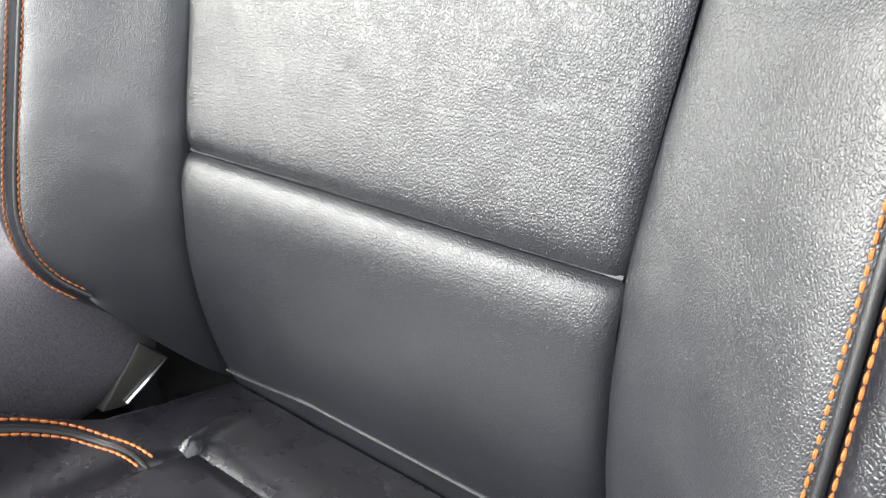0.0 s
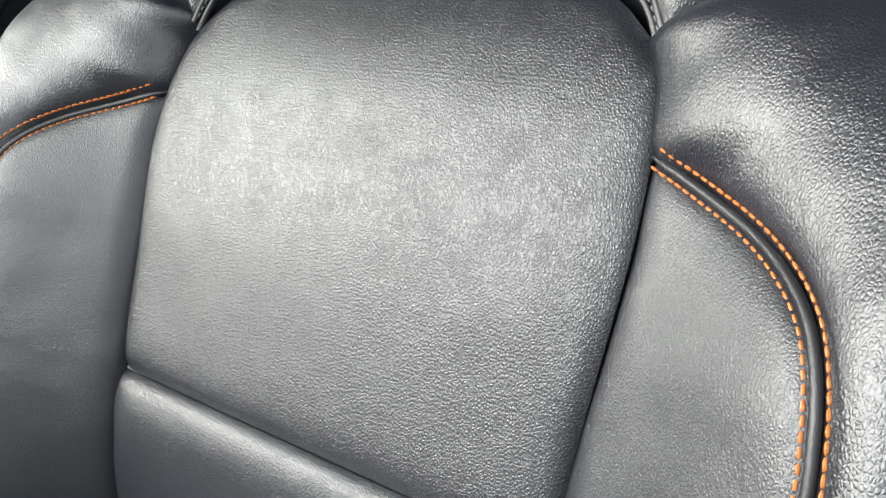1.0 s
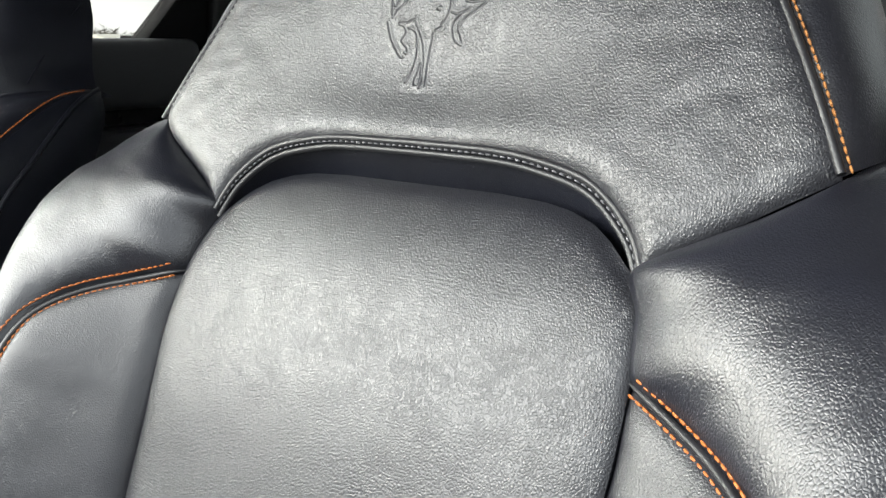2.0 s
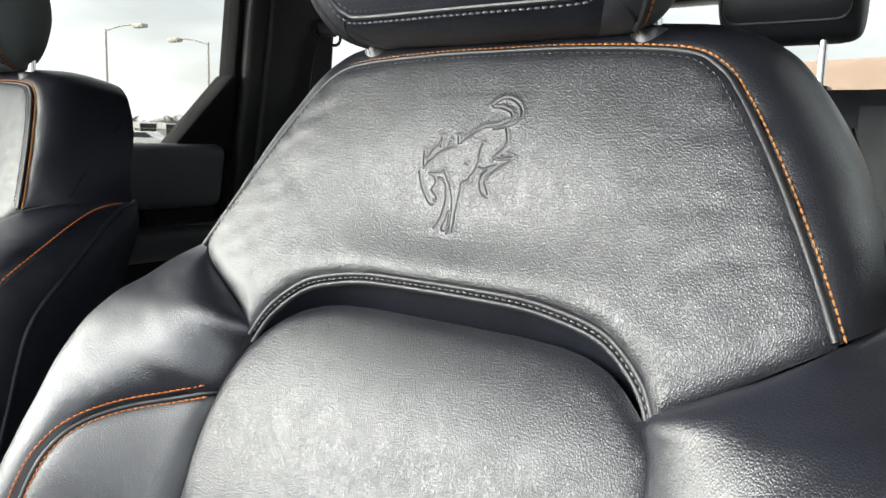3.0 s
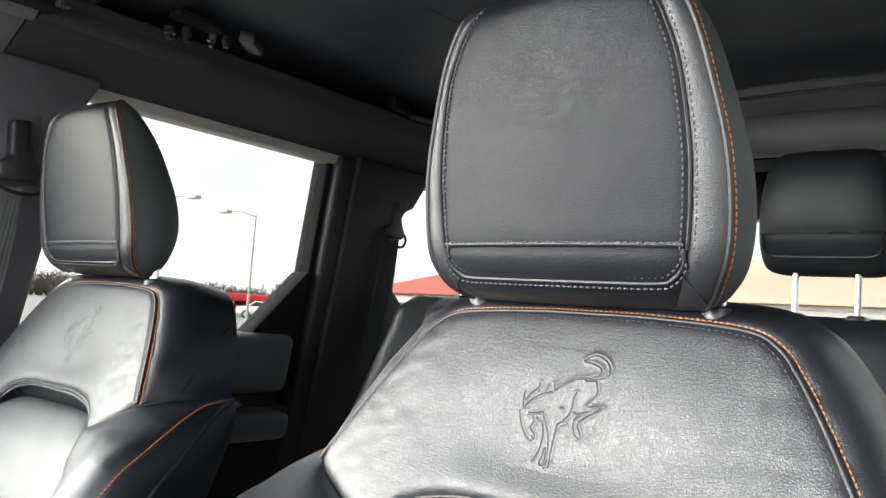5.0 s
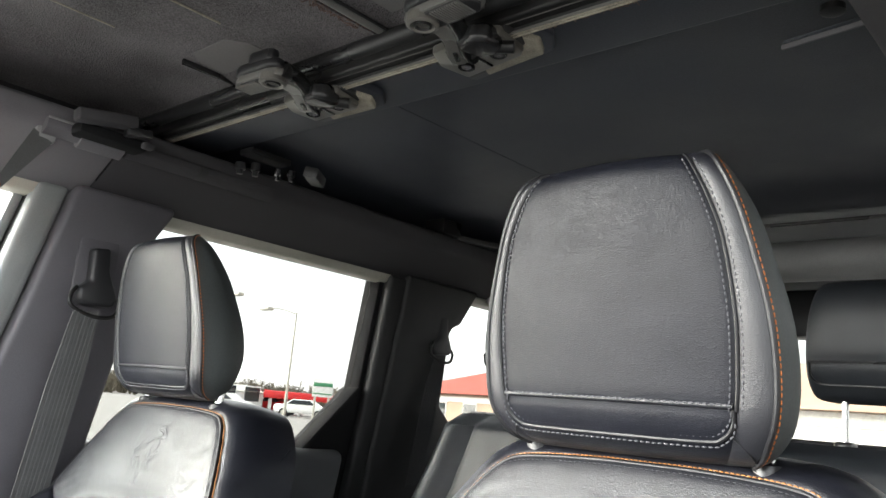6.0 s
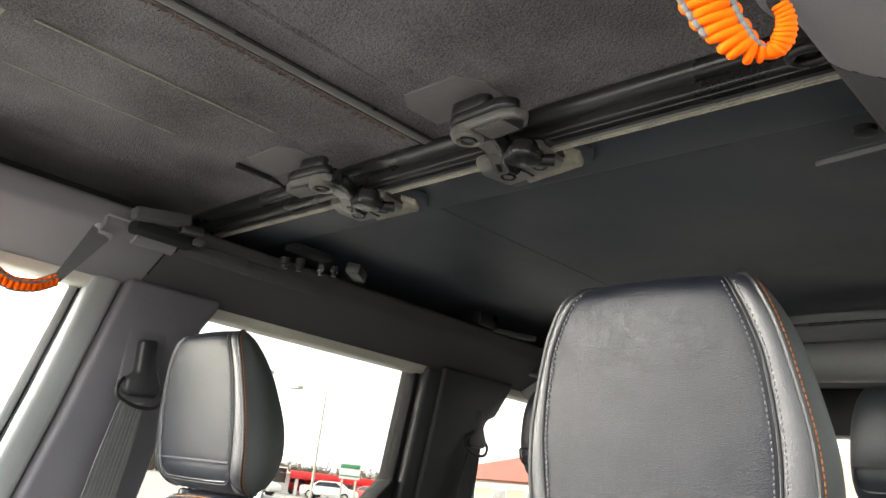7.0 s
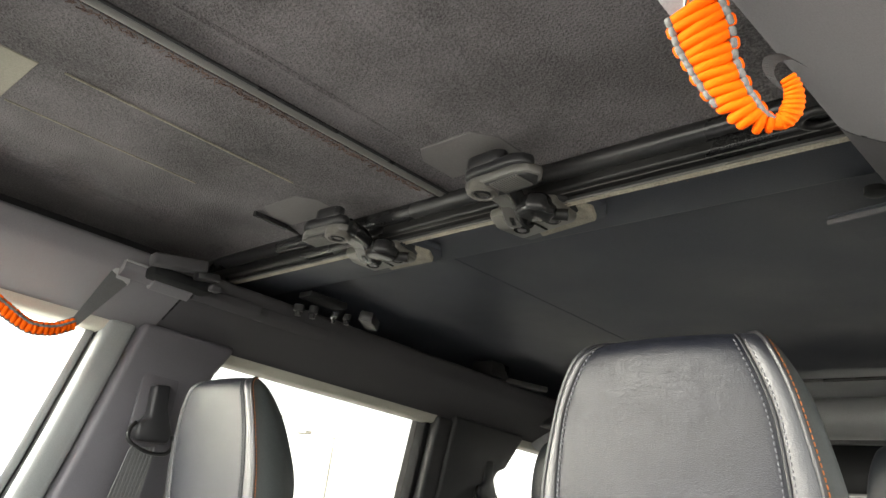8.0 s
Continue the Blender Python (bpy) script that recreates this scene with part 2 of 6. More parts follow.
def sheet(rows):
    """A grid of points (m, n, 3) as verts and faces."""
    rows = np.array(rows)
    m, n = rows.shape[:2]
    i = np.arange(m * n).reshape(m, n)
    f = np.stack([i[:-1, :-1], i[:-1, 1:], i[1:, 1:], i[1:, :-1]], -1).reshape(-1, 4)
    return rows.reshape(-1, 3), f.tolist()


def join(*geos):
    v, f, k = [], [], 0
    for gv, gf in geos:
        v.append(np.array(gv, float))
        f += [[i + k for i in q] for q in gf]
        k += len(gv)
    return np.vstack(v), f


def flip(geo):
    return geo[0], [list(q)[::-1] for q in geo[1]]


def mirror(geo):
    v = np.array(geo[0], float)
    v[:, 0] *= -1
    return v, [list(q)[::-1] for q in geo[1]]


def moved(geo, m):
    v = np.array(geo[0], float)
    return v @ np.array(m.to_3x3()).T + np.array(m.translation), geo[1]


def grab(bm):
    bm.verts.index_update()
    out = np.array([v.co[:] for v in bm.verts]), [[v.index for v in f.verts] for f in bm.faces]
    bm.free()
    return out


def rbox(x0, x1, y0, y1, z0, z1, r=0.005, seg=2):
    """A box with rounded edges."""
    bm = bmesh.new()
    bmesh.ops.create_cube(bm, size=1)
    for v in bm.verts:
        v.co = (x0 + (v.co.x + 0.5) * (x1 - x0), y0 + (v.co.y + 0.5) * (y1 - y0), z0 + (v.co.z + 0.5) * (z1 - z0))
    if r > 0:
        bmesh.ops.bevel(bm, geom=bm.edges[:], offset=r, segments=seg, profile=0.5, affect="EDGES")
    return grab(bm)


def prism(poly, a, b, axis="x", r=0.0, seg=2):
    """An outline in the other two axes (in order), drawn out from a to b along axis, with rounded edges."""
    bm = bmesh.new()
    put = {"x": lambda p, d: (d, p[0], p[1]), "y": lambda p, d: (p[0], d, p[1]), "z": lambda p, d: (p[0], p[1], d)}[axis]
    lo, hi = [bm.verts.new(put(p, a)) for p in poly], [bm.verts.new(put(p, b)) for p in poly]
    bm.faces.new(lo), bm.faces.new(hi)
    for i in range(len(poly)):
        j = (i + 1) % len(poly)
        bm.faces.new((lo[i], lo[j], hi[j], hi[i]))
    bmesh.ops.recalc_face_normals(bm, faces=bm.faces[:])
    if r > 0:
        bmesh.ops.bevel(bm, geom=bm.edges[:], offset=r, segments=seg, profile=0.5, affect="EDGES")
    return grab(bm)


def tube(path, r, sides=8, squash=1.0):
    """A tube of radius r (a number or one a point) along a line, with closed ends."""
    p = np.array(path, float)
    n = len(p)
    r = np.broadcast_to(np.array(r, float), (n,))
    t = np.gradient(p, axis=0)
    t /= np.linalg.norm(t, axis=1)[:, None] + 1e-12
    u = np.cross(t[0], (0.3, 0.2, 0.93))
    u /= np.linalg.norm(u)
    rings = []
    for i in range(n):
        u = u - t[i] * (u @ t[i])
        u /= np.linalg.norm(u)
        w = np.cross(t[i], u)
        a = np.linspace(0, 2 * np.pi, sides, endpoint=False)
        rings.append(p[i] + r[i] * (np.cos(a)[:, None] * u + squash * np.sin(a)[:, None] * w))
    v = np.vstack(rings + [p[:1], p[-1:]])
    f = []
    for i in range(n - 1):
        for k in range(sides):
            j = (k + 1) % sides
            f.append([i * sides + k, i * sides + j, (i + 1) * sides + j, (i + 1) * sides + k])
    for k in range(sides):
        j = (k + 1) % sides
        f += [[n * sides, j, k], [n * sides + 1, (n - 1) * sides + k, (n - 1) * sides + j]]
    return v, f


def lathe(profile, centre, axis="z", sides=20):
    """A turned shape: (radius, height) pairs round an axis through centre."""
    a = np.linspace(0, 2 * np.pi, sides, endpoint=False)
    rows = []
    for r, h in profile:
        c, s = r * np.cos(a), r * np.sin(a)
        hh = np.full(sides, h)
        xyz = {"z": (c, s, hh), "x": (hh, c, s), "y": (s, hh, c)}[axis]
        rows.append(np.stack(xyz, 1) + np.array(centre))
    rows = np.array(rows)
    m = len(rows)
    f = [[i * sides + k, i * sides + (k + 1) % sides, (i + 1) * sides + (k + 1) % sides, (i + 1) * sides + k] for i in range(m - 1) for k in range(sides)]
    f += [list(range(sides))[::-1], [(m - 1) * sides + k for k in range(sides)]]
    return rows.reshape(-1, 3), f


def stitches(path, pitch=0.007, fill=0.78, r=0.0008, lift=None):
    """A row of short raised thread stitches along a line."""
    p = np.array(path, float)
    s = np.r_[0, np.cumsum(np.linalg.norm(np.diff(p, axis=0), axis=1))]
    at = lambda d: np.array([np.interp(d, s, p[:, i]) for i in range(3)])
    out = []
    for k in range(int(s[-1] / pitch)):
        a, b = k * pitch, (k + fill) * pitch
        q = np.array([at(a + (b - a) * x) for x in (0, 0.2, 0.5, 0.8, 1.0)])
        if lift is not None:
            q += np.outer((-0.0007, 0.0001, 0.0004, 0.0001, -0.0007), lift)
        out.append(tube(q, np.array((0.45, 0.9, 1.0, 0.9, 0.45)) * r, 6))
    return join(*out)


def mesh_of(name, geo, material, smooth=True):
    me = bpy.data.meshes.new(name)
    me.from_pydata([tuple(x) for x in np.array(geo[0], float).round(6).tolist()], [], [list(map(int, q)) for q in geo[1]])
    me.materials.append(material)
    if smooth:
        me.shade_smooth()
        me.set_sharp_from_angle(angle=radians(38))
    me.update()
    return me


def part(name, geo, material, parent, label="", kind="", smooth=True):
    """One mesh as a part of a thing or of another part."""
    ob = new(name, mesh_of(name, geo, material, smooth))
    ob.parent = parent
    return tagged(ob, label=label, kind=kind)


def thing(name, geo, material, label, category, at=(0, 0, 0), group="", kind="", smooth=True):
    """A top-level mesh; its points are given in the world and kept round at."""
    v = np.array(geo[0], float) - np.array(at)
    ob = new(name, mesh_of(name, (v, geo[1]), material, smooth))
    ob.location = at
    return tagged(ob, label, category, group, kind)


def empty(name, at, label, category, group="", kind=""):
    ob = new(name)
    ob.empty_display_size, ob.location = 0.05, at
    return tagged(ob, label, category, group, kind)


def smooth01(x):
    x = np.clip(x, 0, 1)
    return x * x * (3 - 2 * x)


def wobble(p, size, seed=0.0):
    """Soft noise of unit height at points p."""
    return np.array([noise.noise(Vector(q) / size + Vector((seed, seed * 1.7, seed * 0.3))) for q in p])


def edge_distance(p, line):
    """How far each of the points p (n, 2) lies from a bent line (m, 2)."""
    a, b = line[:-1], line[1:]
    d = b - a
    t = np.clip(np.einsum("nmi,mi->nm", p[:, None] - a, d) / (np.einsum("mi,mi->m", d, d) + 1e-12), 0, 1)
    return np.linalg.norm(p[:, None] - (a + t[..., None] * d), axis=2).min(1)


# ---- front seat ----
SEAT_AT = np.array((-0.249, 0.05, 0.62))
SA, CA = math.sin(radians(24.4)), math.cos(radians(24.4))


def back_pt(u, v, w):
    """A point of the backrest: across, up along the recline, out towards the sitter; local to the seat."""
    u, v, w = np.broadcast_arrays(np.array(u, float), np.array(v, float), np.array(w, float))
    return np.stack([u, 0.22 + v * SA - w * CA - SEAT_AT[1], 1.03 + v * CA + w * SA - SEAT_AT[2]], -1)


OUT = np.array((0, -CA, SA))

INSERT_V = (-0.17, -0.09, -0.03, 0.0, 0.05, 0.09, 0.125, 0.16, 0.185, 0.205)
INSERT_U = (0.1405, 0.1405, 0.1395, 0.139, 0.1405, 0.1425, 0.1445, 0.143, 0.1375, 0.132)


def insert_edge(v):
    c = spl(np.stack([INSERT_V, INSERT_U], 1), 120)
    return np.interp(v, c[:, 0], c[:, 1])


def insert_shift(v):
    """How far the centre panels stand off the seat's middle low down."""
    return -0.0028 * (1 - smooth01((v - 0.02) / 0.09))


def arch_floor(u):
    return np.interp(np.abs(u), (0, 0.05, 0.075, 0.09, 0.104, 0.115, 0.124, 0.132), (0.2325, 0.2325, 0.231, 0.228, 0.2225, 0.2145, 0.2055, 0.197))


def lumbar(v):
    return -0.08 * np.clip(-v, 0, 1) - 2.35 * np.clip(-0.02 - v, 0, 1) ** 2


def front_w(u, v):
    """How far the padding stands out: flat in the middle, side bolsters, fading at the shoulders."""
    x = np.clip((np.abs(u) - 0.138) / 0.098, 0, 1)
    rise = 0.5 * x + 0.5 * smooth01(x)
    crest = 0.056 * (1 - smooth01((v - 0.08) / 0.16)) - 0.004 * smooth01((v - 0.08) / 0.16)
    base = lumbar(v)
    return base + (crest - base) * rise


def insert_panel(v0, v1, upper):
    nu, nv = 72, 56
    p = np.linspace(-1, 1, nu)
    p = np.sign(p) * (1 - (1 - np.abs(p)) ** 1.35)
    p = np.r_[-1, p, 1]
    nu += 2
    rows = []
    for q in np.linspace(0, 1, nv):
        q = q if upper else 1 - (1 - q) ** 1.3
        v = v0 + (np.minimum(v1, arch_floor(p * 0.132)) - v0) * q if upper else np.full(nu, v0 + (v1 - v0) * q)
        u = p * insert_edge(v) + insert_shift(v)
        if upper:
            u = u + 0.004 * np.clip(p, 0, 1) * smooth01((v - 0.15) / 0.04)
        w = front_w(u, v)
        side = (1 - np.abs(p)) * 0.139
        w = w - 0.0045 * np.exp(-side / 0.0035) - 0.002 * np.exp(-side / 0.016)
        if upper:
            w = w - 0.018 * np.clip((v - 0.16) / 0.073, 0, 1) ** 2 - 0.005 * np.exp(-(v - v0) / 0.006) + 0.004 * np.exp(-((v - 0.11) / 0.06) ** 2)
            w = w - 0.003 * np.exp(-np.clip(arch_floor(u) - v, 0, 1) / 0.004)
        else:
            w = w - 0.006 * np.exp(-(v1 - v) / 0.004) + 0.0015 * np.exp(-((v + 0.022) / 0.017) ** 2)
        pts = np.stack([u, v, np.zeros(nu)], 1)
        w = w + 0.0003 * wobble(pts, 0.03, 1.0) + 0.00012 * wobble(pts, 0.012, 4.0)
        w[0] -= 0.018
        w[-1] -= 0.018
        rows.append(back_pt(u, v, w))
    return sheet(rows)


SEAM = spl([(0.1435, 0.1575), (0.167, 0.1465), (0.189, 0.135), (0.204, 0.1235), (0.214, 0.111), (0.2195, 0.0965), (0.2225, 0.08), (0.2238, 0.06),
            (0.2238, 0.0), (0.2235, -0.035), (0.2215, -0.06), (0.2145, -0.08), (0.2035, -0.094), (0.19, -0.103)], 160)


def offset2(line, d):
    t = np.gradient(line, axis=0)
    t /= np.linalg.norm(t, axis=1)[:, None]
    return line + d * np.stack([-t[:, 1], t[:, 0]], 1)


def bolster_inner(sign):
    outer = SEAM[::-1]
    v = np.linspace(-0.156, 0.1575, len(outer))
    inner = np.stack([insert_edge(v) + sign * insert_shift(v), v], 1)
    rows = []
    for a, b in zip(inner, outer):
        t = np.r_[0, np.linspace(0, 1, 32), 1][:, None]
        p = a + (b - a) * t
        w = front_w(p[:, 0], p[:, 1]) + 0.003
        w -= 0.009 * np.exp(-np.linalg.norm(p - a, axis=1) / 0.006) + 0.0045 * np.exp(-edge_distance(p, SEAM) / 0.004)
        w += 0.0007 * wobble(np.c_[p, np.zeros(34)], 0.025, 7.0)
        w[0] -= 0.018
        w[-1] -= 0.01
        rows.append(back_pt(p[:, 0], p[:, 1], w))
    return sheet(rows)


SHOULDER_A = [(0.19, -0.103), (0.2045, -0.093), (0.216, -0.076), (0.2236, -0.03), (0.2238, 0.05), (0.219, 0.098), (0.204, 0.1235), (0.167, 0.1465), (0.1435, 0.1575),
              (0.138, 0.185), (0.1325, 0.203), (0.152, 0.216), (0.18, 0.232), (0.2055, 0.2495)]
SHOULDER_R = [(0.196, -0.118, 0.004), (0.217, -0.110, 0.022), (0.237, -0.092, 0.039), (0.254, -0.03, 0.055), (0.252, 0.055, 0.057), (0.250, 0.117, 0.053), (0.246, 0.150, 0.047),
              (0.237, 0.178, 0.037), (0.228, 0.196, 0.030), (0.221, 0.207, 0.025), (0.217, 0.219, 0.018), (0.215, 0.233, 0.008), (0.214, 0.248, -0.006), (0.219, 0.268, -0.03)]
SHOULDER_B = [(0.200, -0.128, -0.025), (0.226, -0.124, -0.007), (0.257, -0.104, -0.008), (0.278, -0.03, 0.000), (0.279, 0.055, 0.010), (0.278, 0.115, 0.024), (0.274, 0.15, 0.027),
              (0.272, 0.18, 0.016), (0.269, 0.205, -0.001), (0.265, 0.222, -0.013), (0.260, 0.243, -0.028), (0.253, 0.265, -0.046), (0.245, 0.284, -0.067), (0.232, 0.300, -0.1)]
SIDE_BACK = [(0.20, -0.15, -0.11), (0.226, -0.145, -0.11), (0.248, -0.125, -0.11), (0.258, -0.05, -0.11), (0.256, 0.03, -0.112), (0.254, 0.09, -0.112), (0.252, 0.13, -0.112),
             (0.25, 0.165, -0.112), (0.248, 0.195, -0.112), (0.247, 0.22, -0.112), (0.246, 0.245, -0.112), (0.243, 0.268, -0.112), (0.239, 0.286, -0.110), (0.232, 0.302, -0.104)]
NROW = 131


def row_spl(pts):
    """Dense rows through matched control points."""
    p = np.array(pts, float)
    if p.shape[1] == 2:
        corner = np.hypot(p[:, 0] - 0.135, p[:, 1] - 0.203)
        return resample(np.c_[p, front_w(p[:, 0], p[:, 1]) - 0.002 * np.exp(-(corner / 0.035) ** 2)], NROW)
    p = resample(p, NROW)
    k = np.exp(-(np.arange(-14, 15) / 5.0) ** 2)
    ends = np.vstack([2 * p[:1] - p[14:0:-1], p, 2 * p[-1:] - p[-2:-16:-1]])
    return np.stack([np.convolve(ends[:, i], k / k.sum(), "valid") for i in range(3)], 1)


def bent(a, r, b, n, seam_a=0.0, seam_b=0.0, lumps=0.0, early=None):
    """Rows that run from a through r to b in an even bend, drawn in at the seams; early: how much sooner each one swells."""
    t = np.r_[0, np.linspace(0, 1, n)][:, None]
    c = 2 * r - 0.5 * (a + b)
    rows = []
    for i in range(len(a)):
        p = (1 - t) ** 2 * a[i] + 2 * t * (1 - t) * c[i] + t ** 2 * b[i]
        w = p[:, 2].copy()
        if early is not None:
            e = t + early[i] * 4 * t * (1 - t) ** 2
            w = ((1 - e) ** 2 * a[i] + 2 * e * (1 - e) * c[i] + e ** 2 * b[i])[:, 2]
        da, db = np.linalg.norm(p - a[i], axis=1), np.linalg.norm(p - b[i], axis=1)
        w -= seam_a * np.exp(-da / 0.005) + seam_b * np.exp(-db / 0.005)
        if lumps:
            w += lumps * wobble(p, 0.03, 3.0) + 0.5 * lumps * wobble(p, 0.013, 9.0)
        w[0] -= 0.018
        rows.append(back_pt(p[:, 0], p[:, 1], w))
    return rows


A3, R3, B3, K3 = row_spl(SHOULDER_A), row_spl(SHOULDER_R), row_spl(SHOULDER_B), row_spl(SIDE_BACK)

SHIELD_ARCH = [(0.0, 0.252), (0.05, 0.2513), (0.075, 0.248), (0.097, 0.242), (0.1115, 0.233), (0.124, 0.2205), (0.1305, 0.209), (0.134, 0.200)]
SHIELD_LOW = [(0.134, 0.2025), (0.152, 0.2165), (0.18, 0.2325), (0.2055, 0.250)]
SHIELD_TOP = [(0.2055, 0.2515), (0.195, 0.275), (0.182, 0.302), (0.1645, 0.335), (0.1475, 0.363), (0.133, 0.381), (0.111, 0.391), (0.05, 0.3955), (0.0, 0.396)]
GUSSET_R = [(0.219, 0.268, -0.03), (0.213, 0.291, -0.03), (0.203, 0.321, -0.03), (0.189, 0.355, -0.03), (0.166, 0.391, -0.028), (0.148, 0.408, -0.026), (0.118, 0.42, -0.025), (0.05, 0.424, -0.025), (0.0, 0.424, -0.025)]
GUSSET_B = [(0.232, 0.300, -0.1), (0.213, 0.322, -0.1), (0.199, 0.350, -0.1), (0.186, 0.378, -0.1), (0.166, 0.408, -0.097), (0.147, 0.428, -0.094), (0.118, 0.440, -0.092), (0.05, 0.446, -0.09), (0.0, 0.446, -0.09)]


def both(line):
    """A half line that ends on the middle, and its mirror image, from side to side."""
    p = np.array(line, float)
    q = p[::-1][1:].copy()
    q[:, 0] *= -1
    return np.vstack([p, q])


def skewed(line):
    """The arch, drawn a little wider on the door side."""
    p = line.copy()
    u, v = line[:, 0], line[:, 1]
    p[:, 0] += 0.005 * smooth01((u - 0.03) / 0.07) * (1 - smooth01((u - 0.145) / 0.04)) * (1 - smooth01((v - 0.256) / 0.02))
    return p


def shield_w(p):
    u, v = p[:, 0], p[:, 1]
    low = skewed(both(list(SHIELD_LOW[::-1]) + list(SHIELD_ARCH[::-1])))
    top = spl(both(SHIELD_TOP), 160)
    w = 0.002 - 0.012 * np.exp(-(u / 0.09) ** 2 - ((v - 0.285) / 0.04) ** 2)
    w -= 0.006 * np.exp(-edge_distance(p, low) / 0.005) + 0.0035 * np.exp(-edge_distance(p, top) / 0.005)
    q = np.c_[p[:, 0] * 1.0, p[:, 1] * 0.6, np.zeros(len(p))]
    w += 0.0004 * wobble(q, 0.03, 2.0)
    crease = smooth01((np.abs(u) - 0.085) / 0.06)
    w += 0.0007 * crease * wobble(np.c_[u * 0.8 + v * 0.5, v * 1.3 - u * 0.5, 0 * u], 0.014, 5.0)
    return w


def shield():
    arch = spl(SHIELD_ARCH, 60)
    low = spl(SHIELD_LOW, 30)
    half = np.vstack([low[::-1], arch[::-1][1:]])
    bottom = skewed(both(half))
    top = spl(both(SHIELD_TOP), len(bottom))
    rows = []
    for t in np.linspace(0, 1, 60):
        p = bottom + (top - bottom) * t
        rows.append(back_pt(p[:, 0], p[:, 1], shield_w(p)))
    return flip(sheet(rows))


def arch_band():
    upper = skewed(both(spl(SHIELD_ARCH, 50)[::-1]))
    u = np.linspace(-0.132, 0.132, len(upper))[::-1]
    lower = np.stack([u, arch_floor(u) - 0.003], 1)
    rows = []
    for t in np.linspace(0, 1, 14):
        p = upper + (lower - upper) * t
        w = -0.0075 - 0.026 * t ** 0.85
        rows.append(back_pt(p[:, 0], p[:, 1], np.full(len(p), w)))
    return sheet(rows)


EMBLEM_TAIL = [
    [(0.0088, 0.3585), (0.012, 0.3612), (0.0173, 0.3631), (0.0238, 0.361), (0.0283, 0.357), (0.0303, 0.3524), (0.0289, 0.3491), (0.0256, 0.3469), (0.0203, 0.345), (0.0135, 0.344)],
    [(0.0099, 0.3574), (0.0151, 0.3571), (0.0204, 0.3551), (0.0236, 0.353), (0.0233, 0.3497), (0.0197, 0.3474), (0.0142, 0.3458), (0.0076, 0.3452)],
    [(0.0076, 0.3452), (0.0029, 0.3433), (-0.0024, 0.3398), (-0.0075, 0.3357)],
    [(-0.0104, 0.3391), (-0.009, 0.3349)],
    [(-0.0148, 0.3364), (-0.0162, 0.3335)],
    [(-0.0217, 0.3386), (-0.0215, 0.3325)],
    [(-0.0111, 0.333), (-0.0189, 0.3305), (-0.0252, 0.3262), (-0.0291, 0.3224), (-0.0314, 0.3194)],
    [(-0.0211, 0.3361), (-0.0238, 0.3334), (-0.028, 0.3292), (-0.0306, 0.3255), (-0.0327, 0.3293), (-0.0318, 0.3211)],
]
EMBLEM_HEAD = [
    [(-0.0343, 0.3167), (-0.0324, 0.3116), (-0.0303, 0.3072), (-0.0267, 0.3023), (-0.023, 0.2985), (-0.0209, 0.2987)],
    [(-0.0266, 0.3163), (-0.0229, 0.3148), (-0.021, 0.3115), (-0.0226, 0.309), (-0.0235, 0.3068), (-0.0199, 0.3037), (-0.0185, 0.3007), (-0.0211, 0.3012)],
    [(-0.0266, 0.3163), (-0.0216, 0.3167), (-0.0164, 0.3184), (-0.0147, 0.3158)],
    [(-0.0198, 0.3141), (-0.0158, 0.313), (-0.0134, 0.3088), (-0.0126, 0.3003), (-0.0134, 0.2932), (-0.0155, 0.2864), (-0.0167, 0.2848)],
    [(-0.0094, 0.2954), (-0.01, 0.29), (-0.0111, 0.2855), (-0.0095, 0.2832), (-0.0074, 0.2867), (-0.0086, 0.2955)],
]
EMBLEM_FORELEGS = [
    [(-0.0142, 0.3155), (-0.0098, 0.3074), (-0.0074, 0.2991), (-0.0065, 0.2904), (-0.0058, 0.2844), (-0.0066, 0.2821)],
    [(-0.0034, 0.2832), (-0.0037, 0.2879), (-0.0042, 0.2959), (-0.0036, 0.3045), (-0.0029, 0.312)],
    [(-0.0018, 0.3127), (0.0028, 0.3144)],
    [(0.0018, 0.3157), (0.0046, 0.3185), (0.0064, 0.3237), (0.0067, 0.3305), (0.0081, 0.335)],
    [(-0.0021, 0.3235), (0.0001, 0.3229)],
]
EMBLEM_HINDLEG = [
    [(0.008, 0.3217), (0.0114, 0.3206), (0.0148, 0.3215), (0.0194, 0.3227)],
    [(0.0216, 0.3447), (0.0239, 0.3381), (0.0235, 0.3347), (0.0205, 0.3308), (0.0168, 0.3279), (0.017, 0.3266), (0.0237, 0.3266), (0.029, 0.3272)],
    [(0.0221, 0.3285), (0.0299, 0.3282), (0.0285, 0.3258), (0.0216, 0.3212), (0.0163, 0.3176), (0.014, 0.3151)],
    [(0.0139, 0.3201), (0.0098, 0.3162), (0.01, 0.3106), (0.0123, 0.3068), (0.0166, 0.3051), (0.015, 0.3093), (0.0128, 0.3131), (0.0139, 0.3158)],
]


